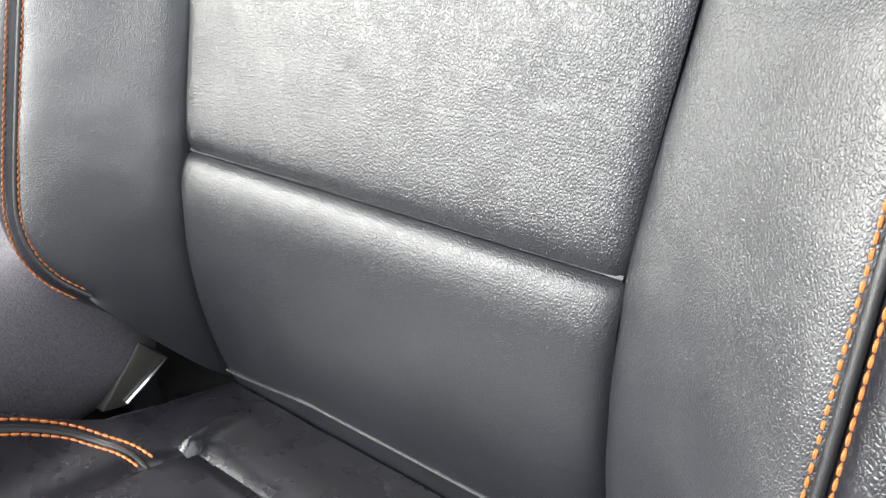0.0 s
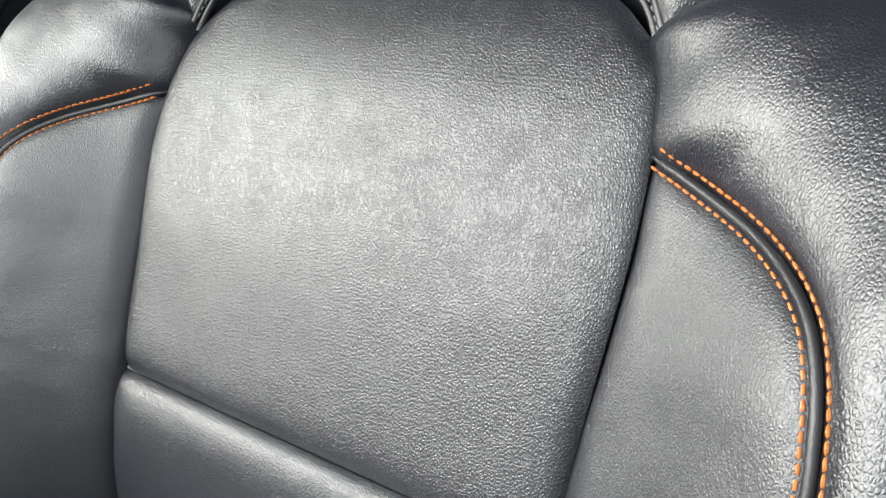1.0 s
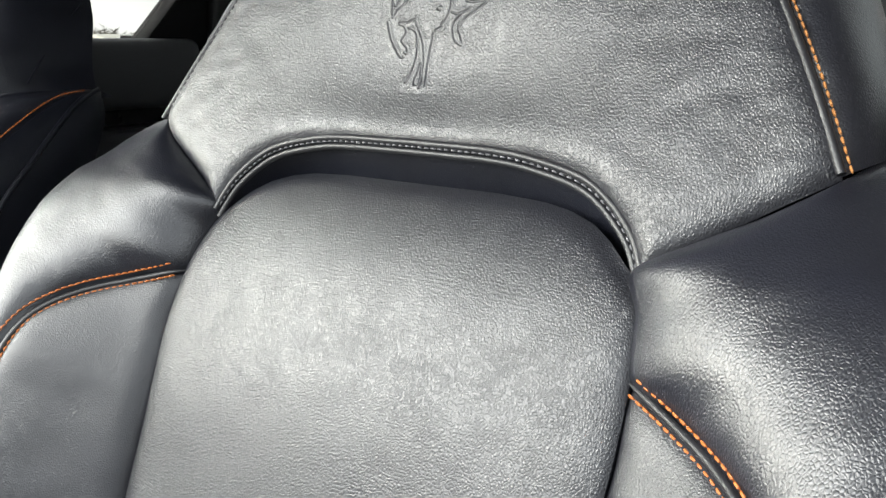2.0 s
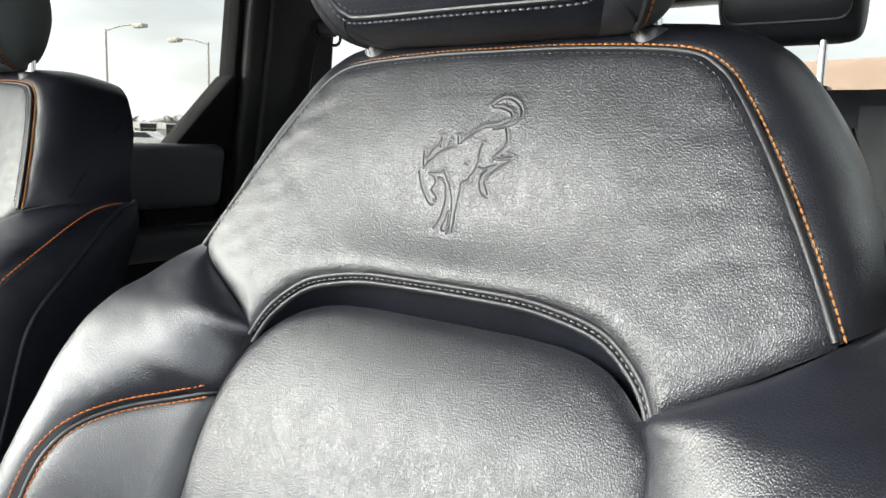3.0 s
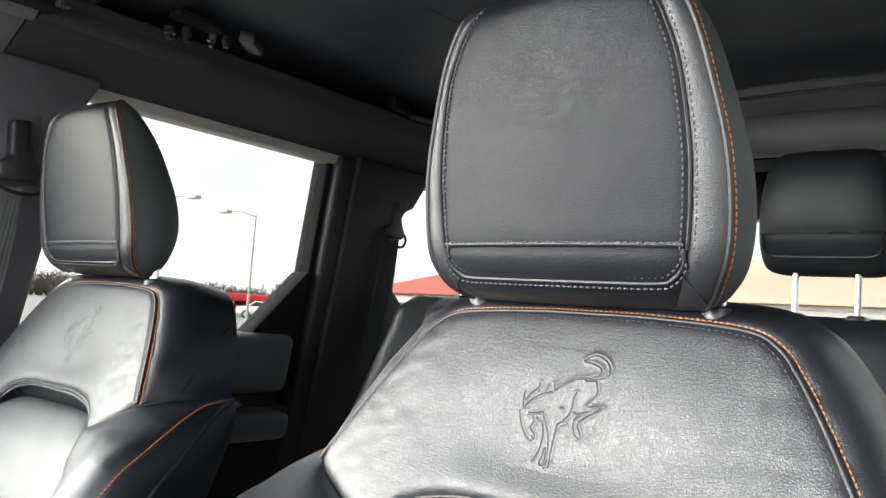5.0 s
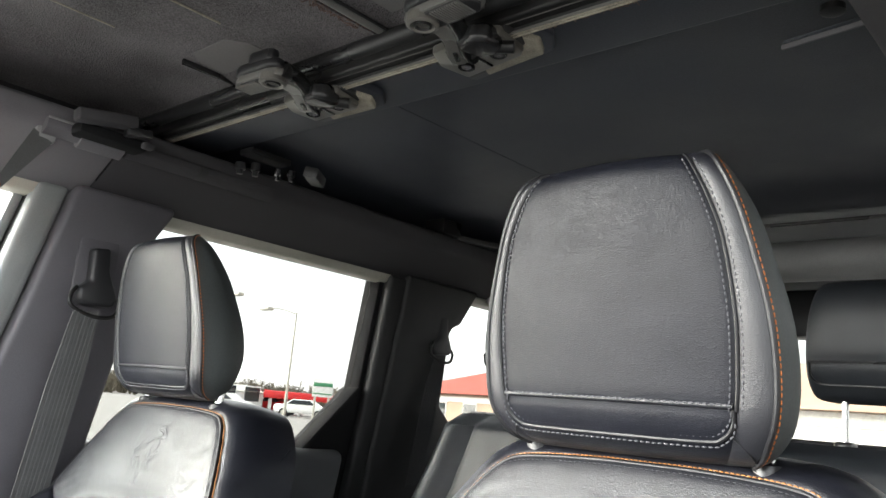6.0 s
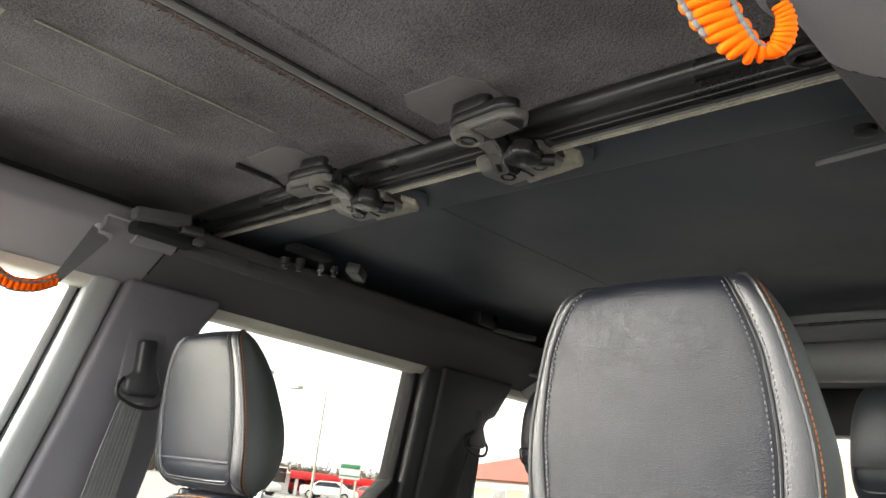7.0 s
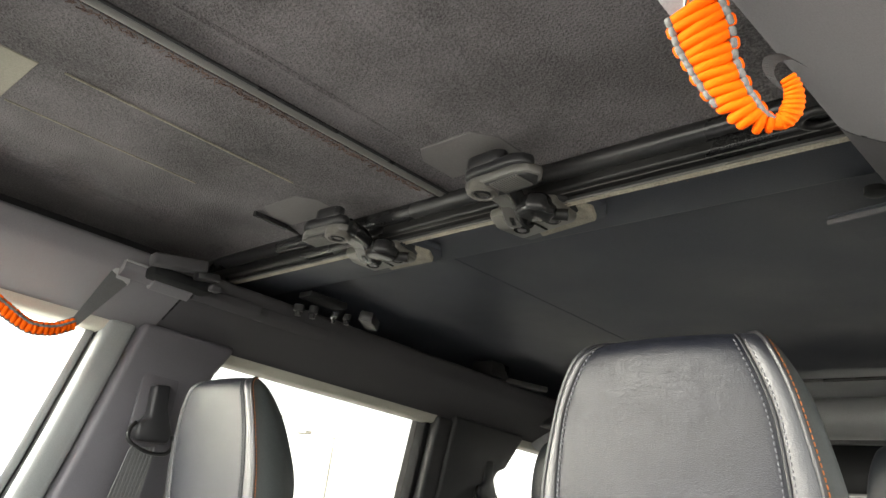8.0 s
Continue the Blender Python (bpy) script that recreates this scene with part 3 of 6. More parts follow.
def emblem():
    """The stamped animal: a finely divided patch of the upper panel, raised along soft ridges with a sharp groove in each."""
    nu, nv = 230, 300
    u, v = np.meshgrid(np.linspace(-0.046, 0.042, nu), np.linspace(0.272, 0.374, nv))
    lines = [spl(k, 14) for k in EMBLEM_TAIL + EMBLEM_HEAD + EMBLEM_FORELEGS + EMBLEM_HINDLEG]
    rows = []
    for a, b in zip(u, v):
        p = np.stack([a, b], 1)
        d = np.min([edge_distance(p, k) for k in lines], axis=0)
        rim = np.minimum(np.minimum(a + 0.046, 0.042 - a), min(b[0] - 0.272, 0.374 - b[0]))
        w = shield_w(p) - 0.0005 * (1 - smooth01(rim / 0.012)) + 0.0002
        w = w + 0.00055 * np.exp(-(d / 0.0019) ** 2) - 0.00085 * np.exp(-(d / 0.00062) ** 2)
        rows.append(back_pt(a, b, w))
    return flip(sheet(rows))


def surface_line(line2, f, lift=0.0):
    return back_pt(line2[:, 0], line2[:, 1], f(line2) + lift)


def bol_w(p):
    return front_w(p[:, 0], p[:, 1])


def sides(name, geo, material, parent, label="", kind="", about=0.0):
    """A part and its twin on the other side of the seat."""
    part(name, geo, material, parent, label, kind)
    v, f = mirror(geo)
    part(name, (v + np.array((2 * about, 0, 0)), f), material, parent, label, kind)


def cushion_half(y):
    """Half the cushion's width: it narrows towards the backrest."""
    return np.interp(y, (-0.1, 0.0, 0.05, 0.08, 0.1, 0.126, 0.2), (0.262, 0.250, 0.226, 0.204, 0.184, 0.165, 0.158))


def cushion_z(u, y):
    """Height of the cushion over the floor: raised sides, a dip behind, a rounded front."""
    a = np.abs(u)
    x = np.clip((a - 0.13) / 0.09, 0, 1)
    z = 0.268 + 0.12 * np.clip(0.14 - y, -0.2, 0.3) - 0.9 * np.clip(y - 0.13, 0, 1) ** 1.0 * 0.25
    z = z + 0.034 * smooth01(x) * smooth01((0.2 - y) / 0.12) - 0.03 * np.clip(1 - (cushion_half(y) - a) / 0.022, 0, 1) ** 2
    return z - 2.2 * np.clip(-0.24 - y, 0, 1) ** 2 * 4


CUSHION_SEAM = [(0.097, 0.1185), (0.112, 0.118), (0.1265, 0.115), (0.148, 0.107), (0.1625, 0.0935), (0.172, 0.0795), (0.185, 0.058), (0.2, 0.02), (0.212, -0.06), (0.215, -0.28)]


def cushion_pt(u, y, lift=0.0):
    return np.stack([u, y - SEAT_AT[1], cushion_z(u, y) + lift], -1)


def build_front_seat():
    seat = empty("front_seat", SEAT_AT, "black leather bucket seat with orange contrast stitching and headrest", "car seat", "front seats")

    # backrest
    rim = np.vstack([K3[:, :3], resample(GUSSET_B, 60)[1:]])
    rows = [back_pt(rim[:, 0] * k, rim[:, 1] - (1 - k) * 0.05, np.where(k > 0.97, rim[:, 2], rim[:, 2] - 0.022 * (1 - k ** 3))) for k in np.linspace(1, 0, 12)]
    half = sheet(rows)
    backrest = part("backrest", join(half, mirror(half)), PLASTIC, seat, "black moulded seat back shell")
    part("upper_insert", insert_panel(-0.002, 0.30, True), LEATHER, backrest, "smooth black leather centre panel")
    part("lower_insert", insert_panel(-0.165, -0.003, False), LEATHER_SOFT, backrest, "black leather lumbar panel")
    part("inner_bolster", flip(bolster_inner(1)), LEATHER_SOFT, backrest)
    part("inner_bolster", mirror(flip(bolster_inner(-1))), LEATHER_SOFT, backrest)
    swell = 0.25 * smooth01((A3[:, 1] - 0.06) / 0.08) * smooth01((0.235 - A3[:, 1]) / 0.04)
    bolster_rows = bent(A3, R3, B3, 40, 0.0045, 0.003, 0.0006, swell)
    sides("outer_bolster", flip(sheet(bolster_rows)), LEATHER_COARSE, backrest, "pebbled black leather side bolster")
    mid = (B3 + K3) / 2 + np.array((0.018, 0, 0)) * np.clip((B3[:, 2:] - K3[:, 2:]) / 0.12, 0, 1)
    sides("side_panel", flip(sheet(bent(B3, mid, K3, 26, 0.003, 0.0, 0.0012))), LEATHER_DULLED, backrest)
    part("headrest_shield", shield(), LEATHER, backrest, "grained black leather upper panel with embossed emblem")
    top = resample(both(np.c_[np.array(SHIELD_TOP), np.full(len(SHIELD_TOP), -0.004)]), 2 * NROW)
    part("gusset", flip(sheet(bent(top, resample(both(GUSSET_R), 2 * NROW), resample(both(GUSSET_B), 2 * NROW), 30, 0.002, 0.0, 0.0008))), LEATHER_COARSE, backrest)
    part("arch_band", flip(arch_band()), LEATHER_DULLED, backrest, "recessed black leather arch below the upper panel")
    part("emblem", emblem(), LEATHER, backrest, "running animal emblem stamped into the leather")
    arch = skewed(both(spl(SHIELD_ARCH, 60)[::-1]))
    part("piping", tube(back_pt(arch[:, 0], arch[:, 1] - 0.0015, np.full(len(arch), -0.0052)), 0.0019, 10), PIPING, backrest, "glossy black leather piping")
    part("piping", tube(back_pt(arch[:, 0] * 0.985, arch[:, 1] - 0.0058, np.full(len(arch), -0.0078)), 0.0018, 10), PIPING, backrest, "glossy black leather piping")
    a2 = back_pt(arch[:, 0] * 0.992, arch[:, 1] - 0.0038, np.full(len(arch), -0.0053))
    part("stitching", stitches(a2, 0.0042, 0.7, 0.0005, OUT), THREAD_GREY, backrest, "fine grey thread", "stuff")
    st = spl(both(SHIELD_TOP), 240)
    part("piping", tube(back_pt(st[:, 0], st[:, 1], np.full(len(st), -0.0022)), 0.0019, 10), PIPING, backrest, "black leather piping")
    n2 = offset2(st, -0.0036)
    part("stitching", stitches(back_pt(n2[:, 0], n2[:, 1], np.full(len(n2), -0.0042)), 0.0040, 0.8, 0.00058, OUT), THREAD_TAN, backrest, "orange contrast thread", "stuff")
    n3 = offset2(st, 0.0045)
    part("stitching", stitches(back_pt(n3[:, 0], n3[:, 1], shield_w(n3) + 0.0003), 0.0045, 0.6, 0.00035, OUT), THREAD_DARK, backrest, "fine grey thread", "stuff")
    for d in (-0.0032, 0.0038):
        q = offset2(SEAM, d)[2:]
        geo = stitches(surface_line(q, bol_w, 0.0009 if d < 0 else 0.0032), 0.0042, 0.86, 0.00062, OUT)
        sides("stitching", geo, THREAD_ORANGE, backrest, "orange contrast thread", "stuff")
    tuck = np.exp(-np.arange(160) / 3.0)
    sides("piping", tube(back_pt(SEAM[:, 0], SEAM[:, 1], bol_w(SEAM) - 0.0006 - 0.004 * tuck), 0.0019 * (1 - 0.6 * tuck), 10), PIPING, backrest, "black leather piping")
    # the side seam runs along the edge of the bolster above and climbs over its flank further down
    along = np.interp(B3[:, 1], (0.02, 0.055, 0.115, 0.15, 0.18), (0.80, 0.80, 0.88, 0.96, 0.985))
    side_seam = np.array([row[1 + int(round(k * 39))] for row, k in zip(bolster_rows, along)])
    for i in range(3):
        side_seam[:, i] = np.convolve(np.pad(side_seam[:, i], 4, "edge"), np.ones(9) / 9, "valid")
    side_seam = side_seam + np.array((0.0016, -0.0022, 0.0))
    low = int(np.argmax(B3[:, 1] > 0.0))
    high = int(np.argmax(B3[:, 1] > 0.165))
    part("stitching", stitches(side_seam[low:], 0.0048, 0.8, 0.0007), THREAD_ORANGE, backrest, "orange contrast thread", "stuff")
    part("stitching", mirror(stitches(side_seam[high:], 0.0048, 0.8, 0.0007)), THREAD_ORANGE, backrest, "orange contrast thread", "stuff")
    crease = (0.49 * B3 + 0.42 * (2 * mid - 0.5 * (B3 + K3)) + 0.09 * K3)[14:]
    sides("seam", tube(back_pt(crease[:, 0] + 0.0005, crease[:, 1], crease[:, 2]), 0.0026, 8), LEATHER_DULLED, backrest)
    groove = resample([(0.183, 0.388, -0.085), (0.197, 0.348, -0.065), (0.210, 0.312, -0.05), (0.222, 0.280, -0.038)], 40)
    sides("seam", tube(back_pt(groove[:, 0], groove[:, 1], groove[:, 2]), 0.0012, 6), LEATHER_DULLED, backrest)
    s = np.linspace(-0.137, 0.137, 90)
    sv = -0.0025 + 0 * s
    part("seam", tube(back_pt(s - 0.0028, sv, front_w(s, sv) - 0.0088), 0.0016, 6), PIPING, backrest)
    hem = np.linspace(-0.137, 0.137, 60)
    hv = -0.1385 - 0.010 * smooth01((-hem - 0.04) / 0.1)
    part("hem", tube(back_pt(hem - 0.0028, hv, lumbar(hv) - 0.0002), 0.0016, 8), PIPING, backrest, "thin leather hem across the lower back")

    # cushion
    us = np.linspace(-0.262, 0.262, 110)
    ys = np.linspace(-0.34, 0.205, 90)
    rows = []
    for y in ys:
        un = us / 0.262 * cushion_half(y)
        pts = cushion_pt(un, np.full(110, y))
        pts[:, 2] += 0.0008 * wobble(pts, 0.04, 3.0)
        e = np.abs(np.abs(un) - np.interp(y, (-0.1, 0.0, 0.075, 0.113, 0.142), (0.14, 0.133, 0.112, 0.1, 0.089)))
        pts[:, 2] -= 0.006 * np.exp(-e / 0.005) * (y < 0.142)
        pts[:, 2] -= 0.006 * np.exp(-abs(y - 0.144) / 0.004) * (np.abs(un) < 0.09)
        pts[:, 2] += 0.005 * np.exp(-((np.abs(un) - 0.094 - 0.2 * (y - 0.144)) / 0.0038) ** 2) * smooth01((y - 0.138) / 0.01) * smooth01((0.19 - y) / 0.02)
        rows.append(pts)
    rows = np.array(rows)
    grid = sheet(rows)
    skirts = []
    for line in (rows[:, 0], rows[::-1, -1], rows[0][::-1], rows[-1]):
        down = [line - np.array((0, 0, 1)) * h for h in (0, 0.05, 0.11, 0.15)]
        skirts.append(sheet(down))
    cushion = part("cushion", join(flip(grid), *skirts), LEATHER_GLOSS, seat, "black leather seat cushion")
    cs = spl(CUSHION_SEAM, 200)
    for d in (-0.0046, 0.0046):
        q = offset2(cs, d)
        sides("stitching", stitches(cushion_pt(q[:, 0], q[:, 1], 0.0006), 0.0052, 0.88, 0.00085), THREAD_ORANGE, cushion, "orange contrast thread", "stuff")
    tuck = np.exp(-np.arange(200) / 5.0)
    sides("piping", tube(cushion_pt(cs[:, 0], cs[:, 1], -0.0008 - 0.004 * tuck), 0.0027 * (1 - 0.6 * tuck), 8), PIPING, cushion, "black leather piping")
    part("base", join(rbox(-0.22, 0.22, -0.33, 0.16, 0.03, 0.18, 0.02), rbox(-0.20, -0.16, -0.36, 0.12, 0.0, 0.06, 0.006), rbox(0.16, 0.20, -0.36, 0.12, 0.0, 0.06, 0.006)), PLASTIC, seat, "black plastic seat base on rails")

    # headrest
    zs = np.array((1.3955, 1.3972, 1.402, 1.412, 1.43, 1.46, 1.50, 1.55, 1.58, 1.605, 1.617, 1.622, 1.6235))
    hw = (0.078, 0.092, 0.103, 0.111, 0.1185, 0.1208, 0.118, 0.107, 0.098, 0.086, 0.075, 0.062, 0.05)
    sw = (0.062, 0.073, 0.081, 0.0875, 0.0930, 0.0957, 0.0957, 0.0893, 0.080, 0.068, 0.058, 0.047, 0.037)
    fy = (0.398, 0.385, 0.37, 0.359, 0.351, 0.346, 0.340, 0.333, 0.3295, 0.329, 0.337, 0.35, 0.357)
    by = (0.398, 0.403, 0.407, 0.413, 0.419, 0.424, 0.418, 0.401, 0.387, 0.372, 0.363, 0.359, 0.357)
    prof = resample(np.stack([zs, hw, sw, fy, by], 1), 97)
    prof = prof[np.argsort(prof[:, 0])]
    off = np.array((0.0095, SEAT_AT[1], SEAT_AT[2]))

    def ring(fn, keep):
        return sheet([fn(*r) - off for r in prof if keep(r[0])])

    wide = 1.088      # the inner seam stands further out than the one by the door

    def front(z, h, s, f, b):
        p = np.linspace(-1, 1, 41)
        y = f - 0.006 * (1 - p ** 2) + np.where(p < 0, 0.0010, 0.0022) * np.exp(-(1 - np.abs(p)) * s / 0.003) + 0.0012 * np.exp(-abs(z - 1.4335) / 0.003)
        y = y + 0.00022 * wobble(np.stack([p * s, np.full(41, z), 0 * p], 1), 0.03, 6.0)
        return np.stack([p * s * np.where(p < 0, wide, 1.0), y, np.full(41, z)], 1)

    def strip(z, h, s, f, b):
        t = np.linspace(0, 1, 15)
        d = h - s
        y = f + 0.002 * t + 0.0020 * np.exp(-t * d / 0.003) + 0.0025 * np.exp(-(1 - t) * d / 0.004) - 0.0012 * np.sin(np.pi * t)
        return np.stack([s + d * t, np.minimum(y, np.maximum(b, f)), np.full(15, z)], 1)

    def cheek(z, h, s, f, b):
        t = np.linspace(0, 1, 13)
        y0 = min(f + 0.0045, max(b, f))
        return np.stack([h * (1 - 0.10 * t ** 2) - 0.001 + 0.007 * np.sin(np.pi * t) * min(1, max(0, (b - f) / 0.06)), y0 + (b - y0) * t, np.full(13, z)], 1)

    def rear(z, h, s, f, b):
        p = np.linspace(1, -1, 25)
        return np.stack([p * (h * 0.9 - 0.001), b + 0.022 * (1 - np.abs(p) ** 3) * min(1, max(0, (b - f) / 0.05)), np.full(25, z)], 1)

    headrest = part("headrest", flip(ring(rear, lambda z: True)), LEATHER_SIDE, seat, "black leather headrest with a stitched front panel")
    # both front panels take the dulled leather, which holds their shade
    part("front_panel", flip(ring(front, lambda z: z > 1.4345)), LEATHER_DULLED, headrest)
    part("lower_panel", flip(ring(front, lambda z: z < 1.4375)), LEATHER_DULLED, headrest)
    part("side_strip", flip(ring(strip, lambda z: True)), LEATHER_SOFT, headrest)
    v, f = mirror(flip(ring(lambda z, h, s, f, b: strip(z, h, s * wide, f, b), lambda z: True)))
    part("side_strip", (v + np.array((-0.019, 0, 0)), f), LEATHER_SOFT, headrest)
    sides("side_panel", flip(ring(cheek, lambda z: True)), LEATHER_SIDE, headrest, "smooth grey vinyl side of the headrest", about=-0.0095)
    hz, hh, hs, hf = prof.T[:4]
    pipe = np.stack([hh, hf + 0.0038, hz], 1)[10:-7] - off
    sides("piping", tube(pipe, 0.0023, 8), PIPING, headrest, about=-0.0095)
    sides("stitching", stitches(pipe + np.array((0.0026, 0.001, 0)), 0.0048, 0.72, 0.0006), THREAD_ORANGE, headrest, "orange contrast thread", "stuff", about=-0.0095)
    pl = np.stack([hs, hf - 0.0002, hz], 1)
    lowz = 1.433
    for du in (-0.004, 0.0045):
        q = pl[(pl[:, 2] > lowz) & (pl[:, 2] < 1.615)] + np.array((du, -0.0006 if du < 0 else 0.0006, 0)) - off
        part("stitching", stitches(q, 0.0046, 0.66, 0.0007, (0, -1, 0)), THREAD_BLACK, headrest, "fine grey thread", "stuff")
        if du < 0:
            v, f = mirror(stitches((q + off) * np.array((wide, 1, 1)) - off, 0.0046, 0.66, 0.0009, (0, -1, 0)))
            part("stitching", (v + np.array((-0.019, 0, 0)), f), THREAD_BLACK, headrest, "fine grey thread", "stuff")
    q = pl[(pl[:, 2] > lowz) & (pl[:, 2] < 1.618)] + np.array((0.0003, 0.0008, 0)) - off
    part("seam", tube(q, 0.0013, 6), PIPING, headrest)
    v, f = mirror(tube((q + off) * np.array((wide, 1, 1)) - off, 0.0013, 6))
    part("seam", (v + np.array((-0.019, 0, 0)), f), PIPING, headrest)
    f_at = lambda z: np.interp(z, hz, hf)
    x = np.linspace(-0.092, 0.092, 80)
    xw = np.where(x < 0, x * wide, x)
    y = f_at(1.4365) - 0.006 * (1 - (x / 0.0925) ** 2)
    part("roll", tube(np.stack([xw, y + 0.0007, np.full(80, 1.4365)], 1) - off, 0.0022, 10), LEATHER, headrest)
    for z, m, r in ((1.4374, THREAD_BLACK, 0.0006),):
        y = f_at(z) - 0.006 * (1 - (x / 0.0925) ** 2) - 0.0014
        part("stitching", stitches(np.stack([xw, y, np.full(80, z)], 1) - off, 0.0048, 0.7, r, (0, -1, 0)), m, headrest, "fine grey thread", "stuff")
    loop = spl([(-0.092, 1.434), (-0.0907, 1.423), (-0.0825, 1.4145), (-0.0686, 1.4115), (0.0, 1.411), (0.0686, 1.4115), (0.0825, 1.4145), (0.0907, 1.423), (0.092, 1.434)], 110)
    y = f_at(loop[:, 1]) - 0.006 * (1 - np.minimum(1, (loop[:, 0] / 0.092) ** 2))
    loop[:, 0] *= np.where(loop[:, 0] < 0, wide, 1.0)
    part("piping", tube(np.stack([loop[:, 0], y + 0.0006, loop[:, 1]], 1) - off, 0.0015, 8), PIPING, headrest)
    for dz in (-0.0036, 0.0036):
        part("stitching", stitches(np.stack([loop[:, 0] * (1 - dz * 4), y - 0.0003 - dz * 0.25, loop[:, 1] + dz], 1) - off, 0.0046, 0.66, 0.0007, (0, -1, 0)), THREAD_BLACK, headrest, "fine grey thread", "stuff")
    for s in (-1, 1):
        if s > 0:
            z = np.linspace(1.4165, 1.4005, 14)
            k = np.linspace(0.0, 0.9, 14)
            fold = np.stack([np.interp(z, hz, hs) * (1 - k) + np.interp(z, hz, hh) * k, f_at(z) + 0.002 * k, z], 1)
            sides("seam", tube(fold - off, 0.0011, 6), PIPING, headrest, about=-0.0095)
        post = np.array([(s * 0.097, 0.40, 1.34), (s * 0.097, 0.402, 1.38), (s * 0.095, 0.404, 1.42)]) - off
        part("post", tube(post, 0.006, 12), CHROME, headrest, "polished steel headrest post")
        part("collar", lathe([(0.0115, -0.014), (0.0125, 0.0), (0.0115, 0.003), (0.008, 0.005)], np.array((s * 0.097, 0.402, 1.396)) - off), PLASTIC, backrest, "black plastic post collar")
    return seat


front_seat = build_front_seat()
passenger_seat = copy_thing(front_seat, Matrix.Translation(Vector(SEAT_AT) + Vector((-0.748, 0.032, 0))))
for child in passenger_seat.children:
    if child.name.startswith("headrest") and "shield" not in child.name:
        child.location.z += 0.006


# ---- cabin ----
XC = -0.61            # middle of the vehicle
FLOOR = 0.62


def lean(z):
    """How far the side of the body stands out below the roof rail."""
    return max(0.0, 1.69 - z) * 0.17


def leaned(geo, s):
    """A shape built round the middle for one side (s = -1 or 1), its side leaning out downwards."""
    v = np.array(geo[0], float)
    v[:, 0] = XC + s * (v[:, 0] + np.array([lean(z) for z in v[:, 2]]))
    return (v, geo[1]) if s > 0 else (v, [list(q)[::-1] for q in geo[1]])


def sided(geo, s):
    v = np.array(geo[0], float)
    v[:, 0] = XC + s * v[:, 0]
    return (v, geo[1]) if s > 0 else (v, [list(q)[::-1] for q in geo[1]])


def sweep_y(section, ys, shift=None):
    """A closed outline in (x, z) drawn along y."""
    sec = np.array(section, float)
    rows = []
    for i, y in enumerate(ys):
        q = np.stack([sec[:, 0], np.full(len(sec), y), sec[:, 1]], 1)
        if shift is not None:
            q = q + np.array(shift[i])
        rows.append(np.vstack([q, q[:1]]))
    v, f = sheet(rows)
    k, n = len(sec) + 1, len(ys)
    f += [list(range(k - 1)), [(n - 1) * k + j for j in range(k - 1)][::-1]]
    return v, f


def round_section(pts, r=0.012, n=4):
    """An outline with rounded corners."""
    p, out = np.array(pts, float), []
    for i in range(len(p)):
        a, b, c = p[i - 1], p[i], p[(i + 1) % len(p)]
        d1, d2 = (a - b) / np.linalg.norm(a - b), (c - b) / np.linalg.norm(c - b)
        k = min(r, 0.45 * np.linalg.norm(a - b), 0.45 * np.linalg.norm(c - b))
        for t in np.linspace(0, 1, n):
            out.append((1 - t) ** 2 * (b + d1 * k) + 2 * t * (1 - t) * b + t ** 2 * (b + d2 * k))
    return np.array(out)


floor = thing("floor", rbox(XC - 0.72, XC + 0.72, -1.2, 1.95, FLOOR - 0.05, FLOOR, 0.005), CARPET, "black carpeted vehicle floor", "floor", kind="structure")
thing("firewall", rbox(XC - 0.72, XC + 0.72, -1.25, -1.2, FLOOR - 0.05, 1.12, 0.01), PLASTIC, "black bulkhead below the windscreen", "wall", kind="structure")
# out of view; its height is set to keep light off the lower backrest
thing("dashboard", prism([(-1.2, 0.85), (-1.2, 1.28), (-0.95, 1.31), (-0.80, 1.25), (-0.84, 0.9)], XC - 0.70, XC + 0.66, "x", 0.02), PLASTIC, "plain black dashboard across the cabin", "dashboard", kind="structure")

# roof: two front panels, the rear hardtop, rails
ROOF_Z = 1.848


def roof_panel(x0, x1, y0, y1, z, crown, name, label, material, thick=0.03):
    nx, ny = 24, 24
    rows, top = [], []
    for y in np.linspace(y0, y1, ny):
        x = np.linspace(x0, x1, nx)
        edge = np.minimum(np.minimum(x - x0, x1 - x), min(y - y0, y1 - y))
        zz = z + crown * (1 - ((x - XC) / 0.66) ** 2) - 0.008 * np.exp(-edge / 0.008)
        rows.append(np.stack([x, np.full(nx, y), zz], 1))
        top.append(np.stack([x, np.full(nx, y), zz + thick], 1))
    rows, top = np.array(rows), np.array(top)
    rim = [sheet([rows[0], top[0]]), sheet([rows[-1], top[-1]]), sheet([rows[:, 0], top[:, 0]]), sheet([rows[:, -1], top[:, -1]])]
    return thing(name, join(flip(sheet(rows)), sheet(top), *rim), material, label, "ceiling", kind="structure")


T_X = -0.604
roof_left = roof_panel(XC - 0.67, T_X - 0.012, -0.19, 0.385, ROOF_Z, 0.006, "ceiling_front", "grainy dark grey foam underside of removable roof panel", FOAM)
roof_right = roof_panel(T_X + 0.012, XC + 0.67, -0.19, 0.385, ROOF_Z, 0.006, "ceiling_front", "grainy dark grey foam underside of removable roof panel", FOAM)
hardtop = roof_panel(XC - 0.66, XC + 0.66, 0.435, 1.97, 1.838, 0.008, "ceiling_rear", "dark smooth lining of the rear hardtop", HARDTOP)
thing("ceiling_header", rbox(XC - 0.62, XC + 0.62, -0.28, -0.185, 1.80, 1.88, 0.02), TRIM_GREY, "grey header above the windscreen", "ceiling", kind="structure")
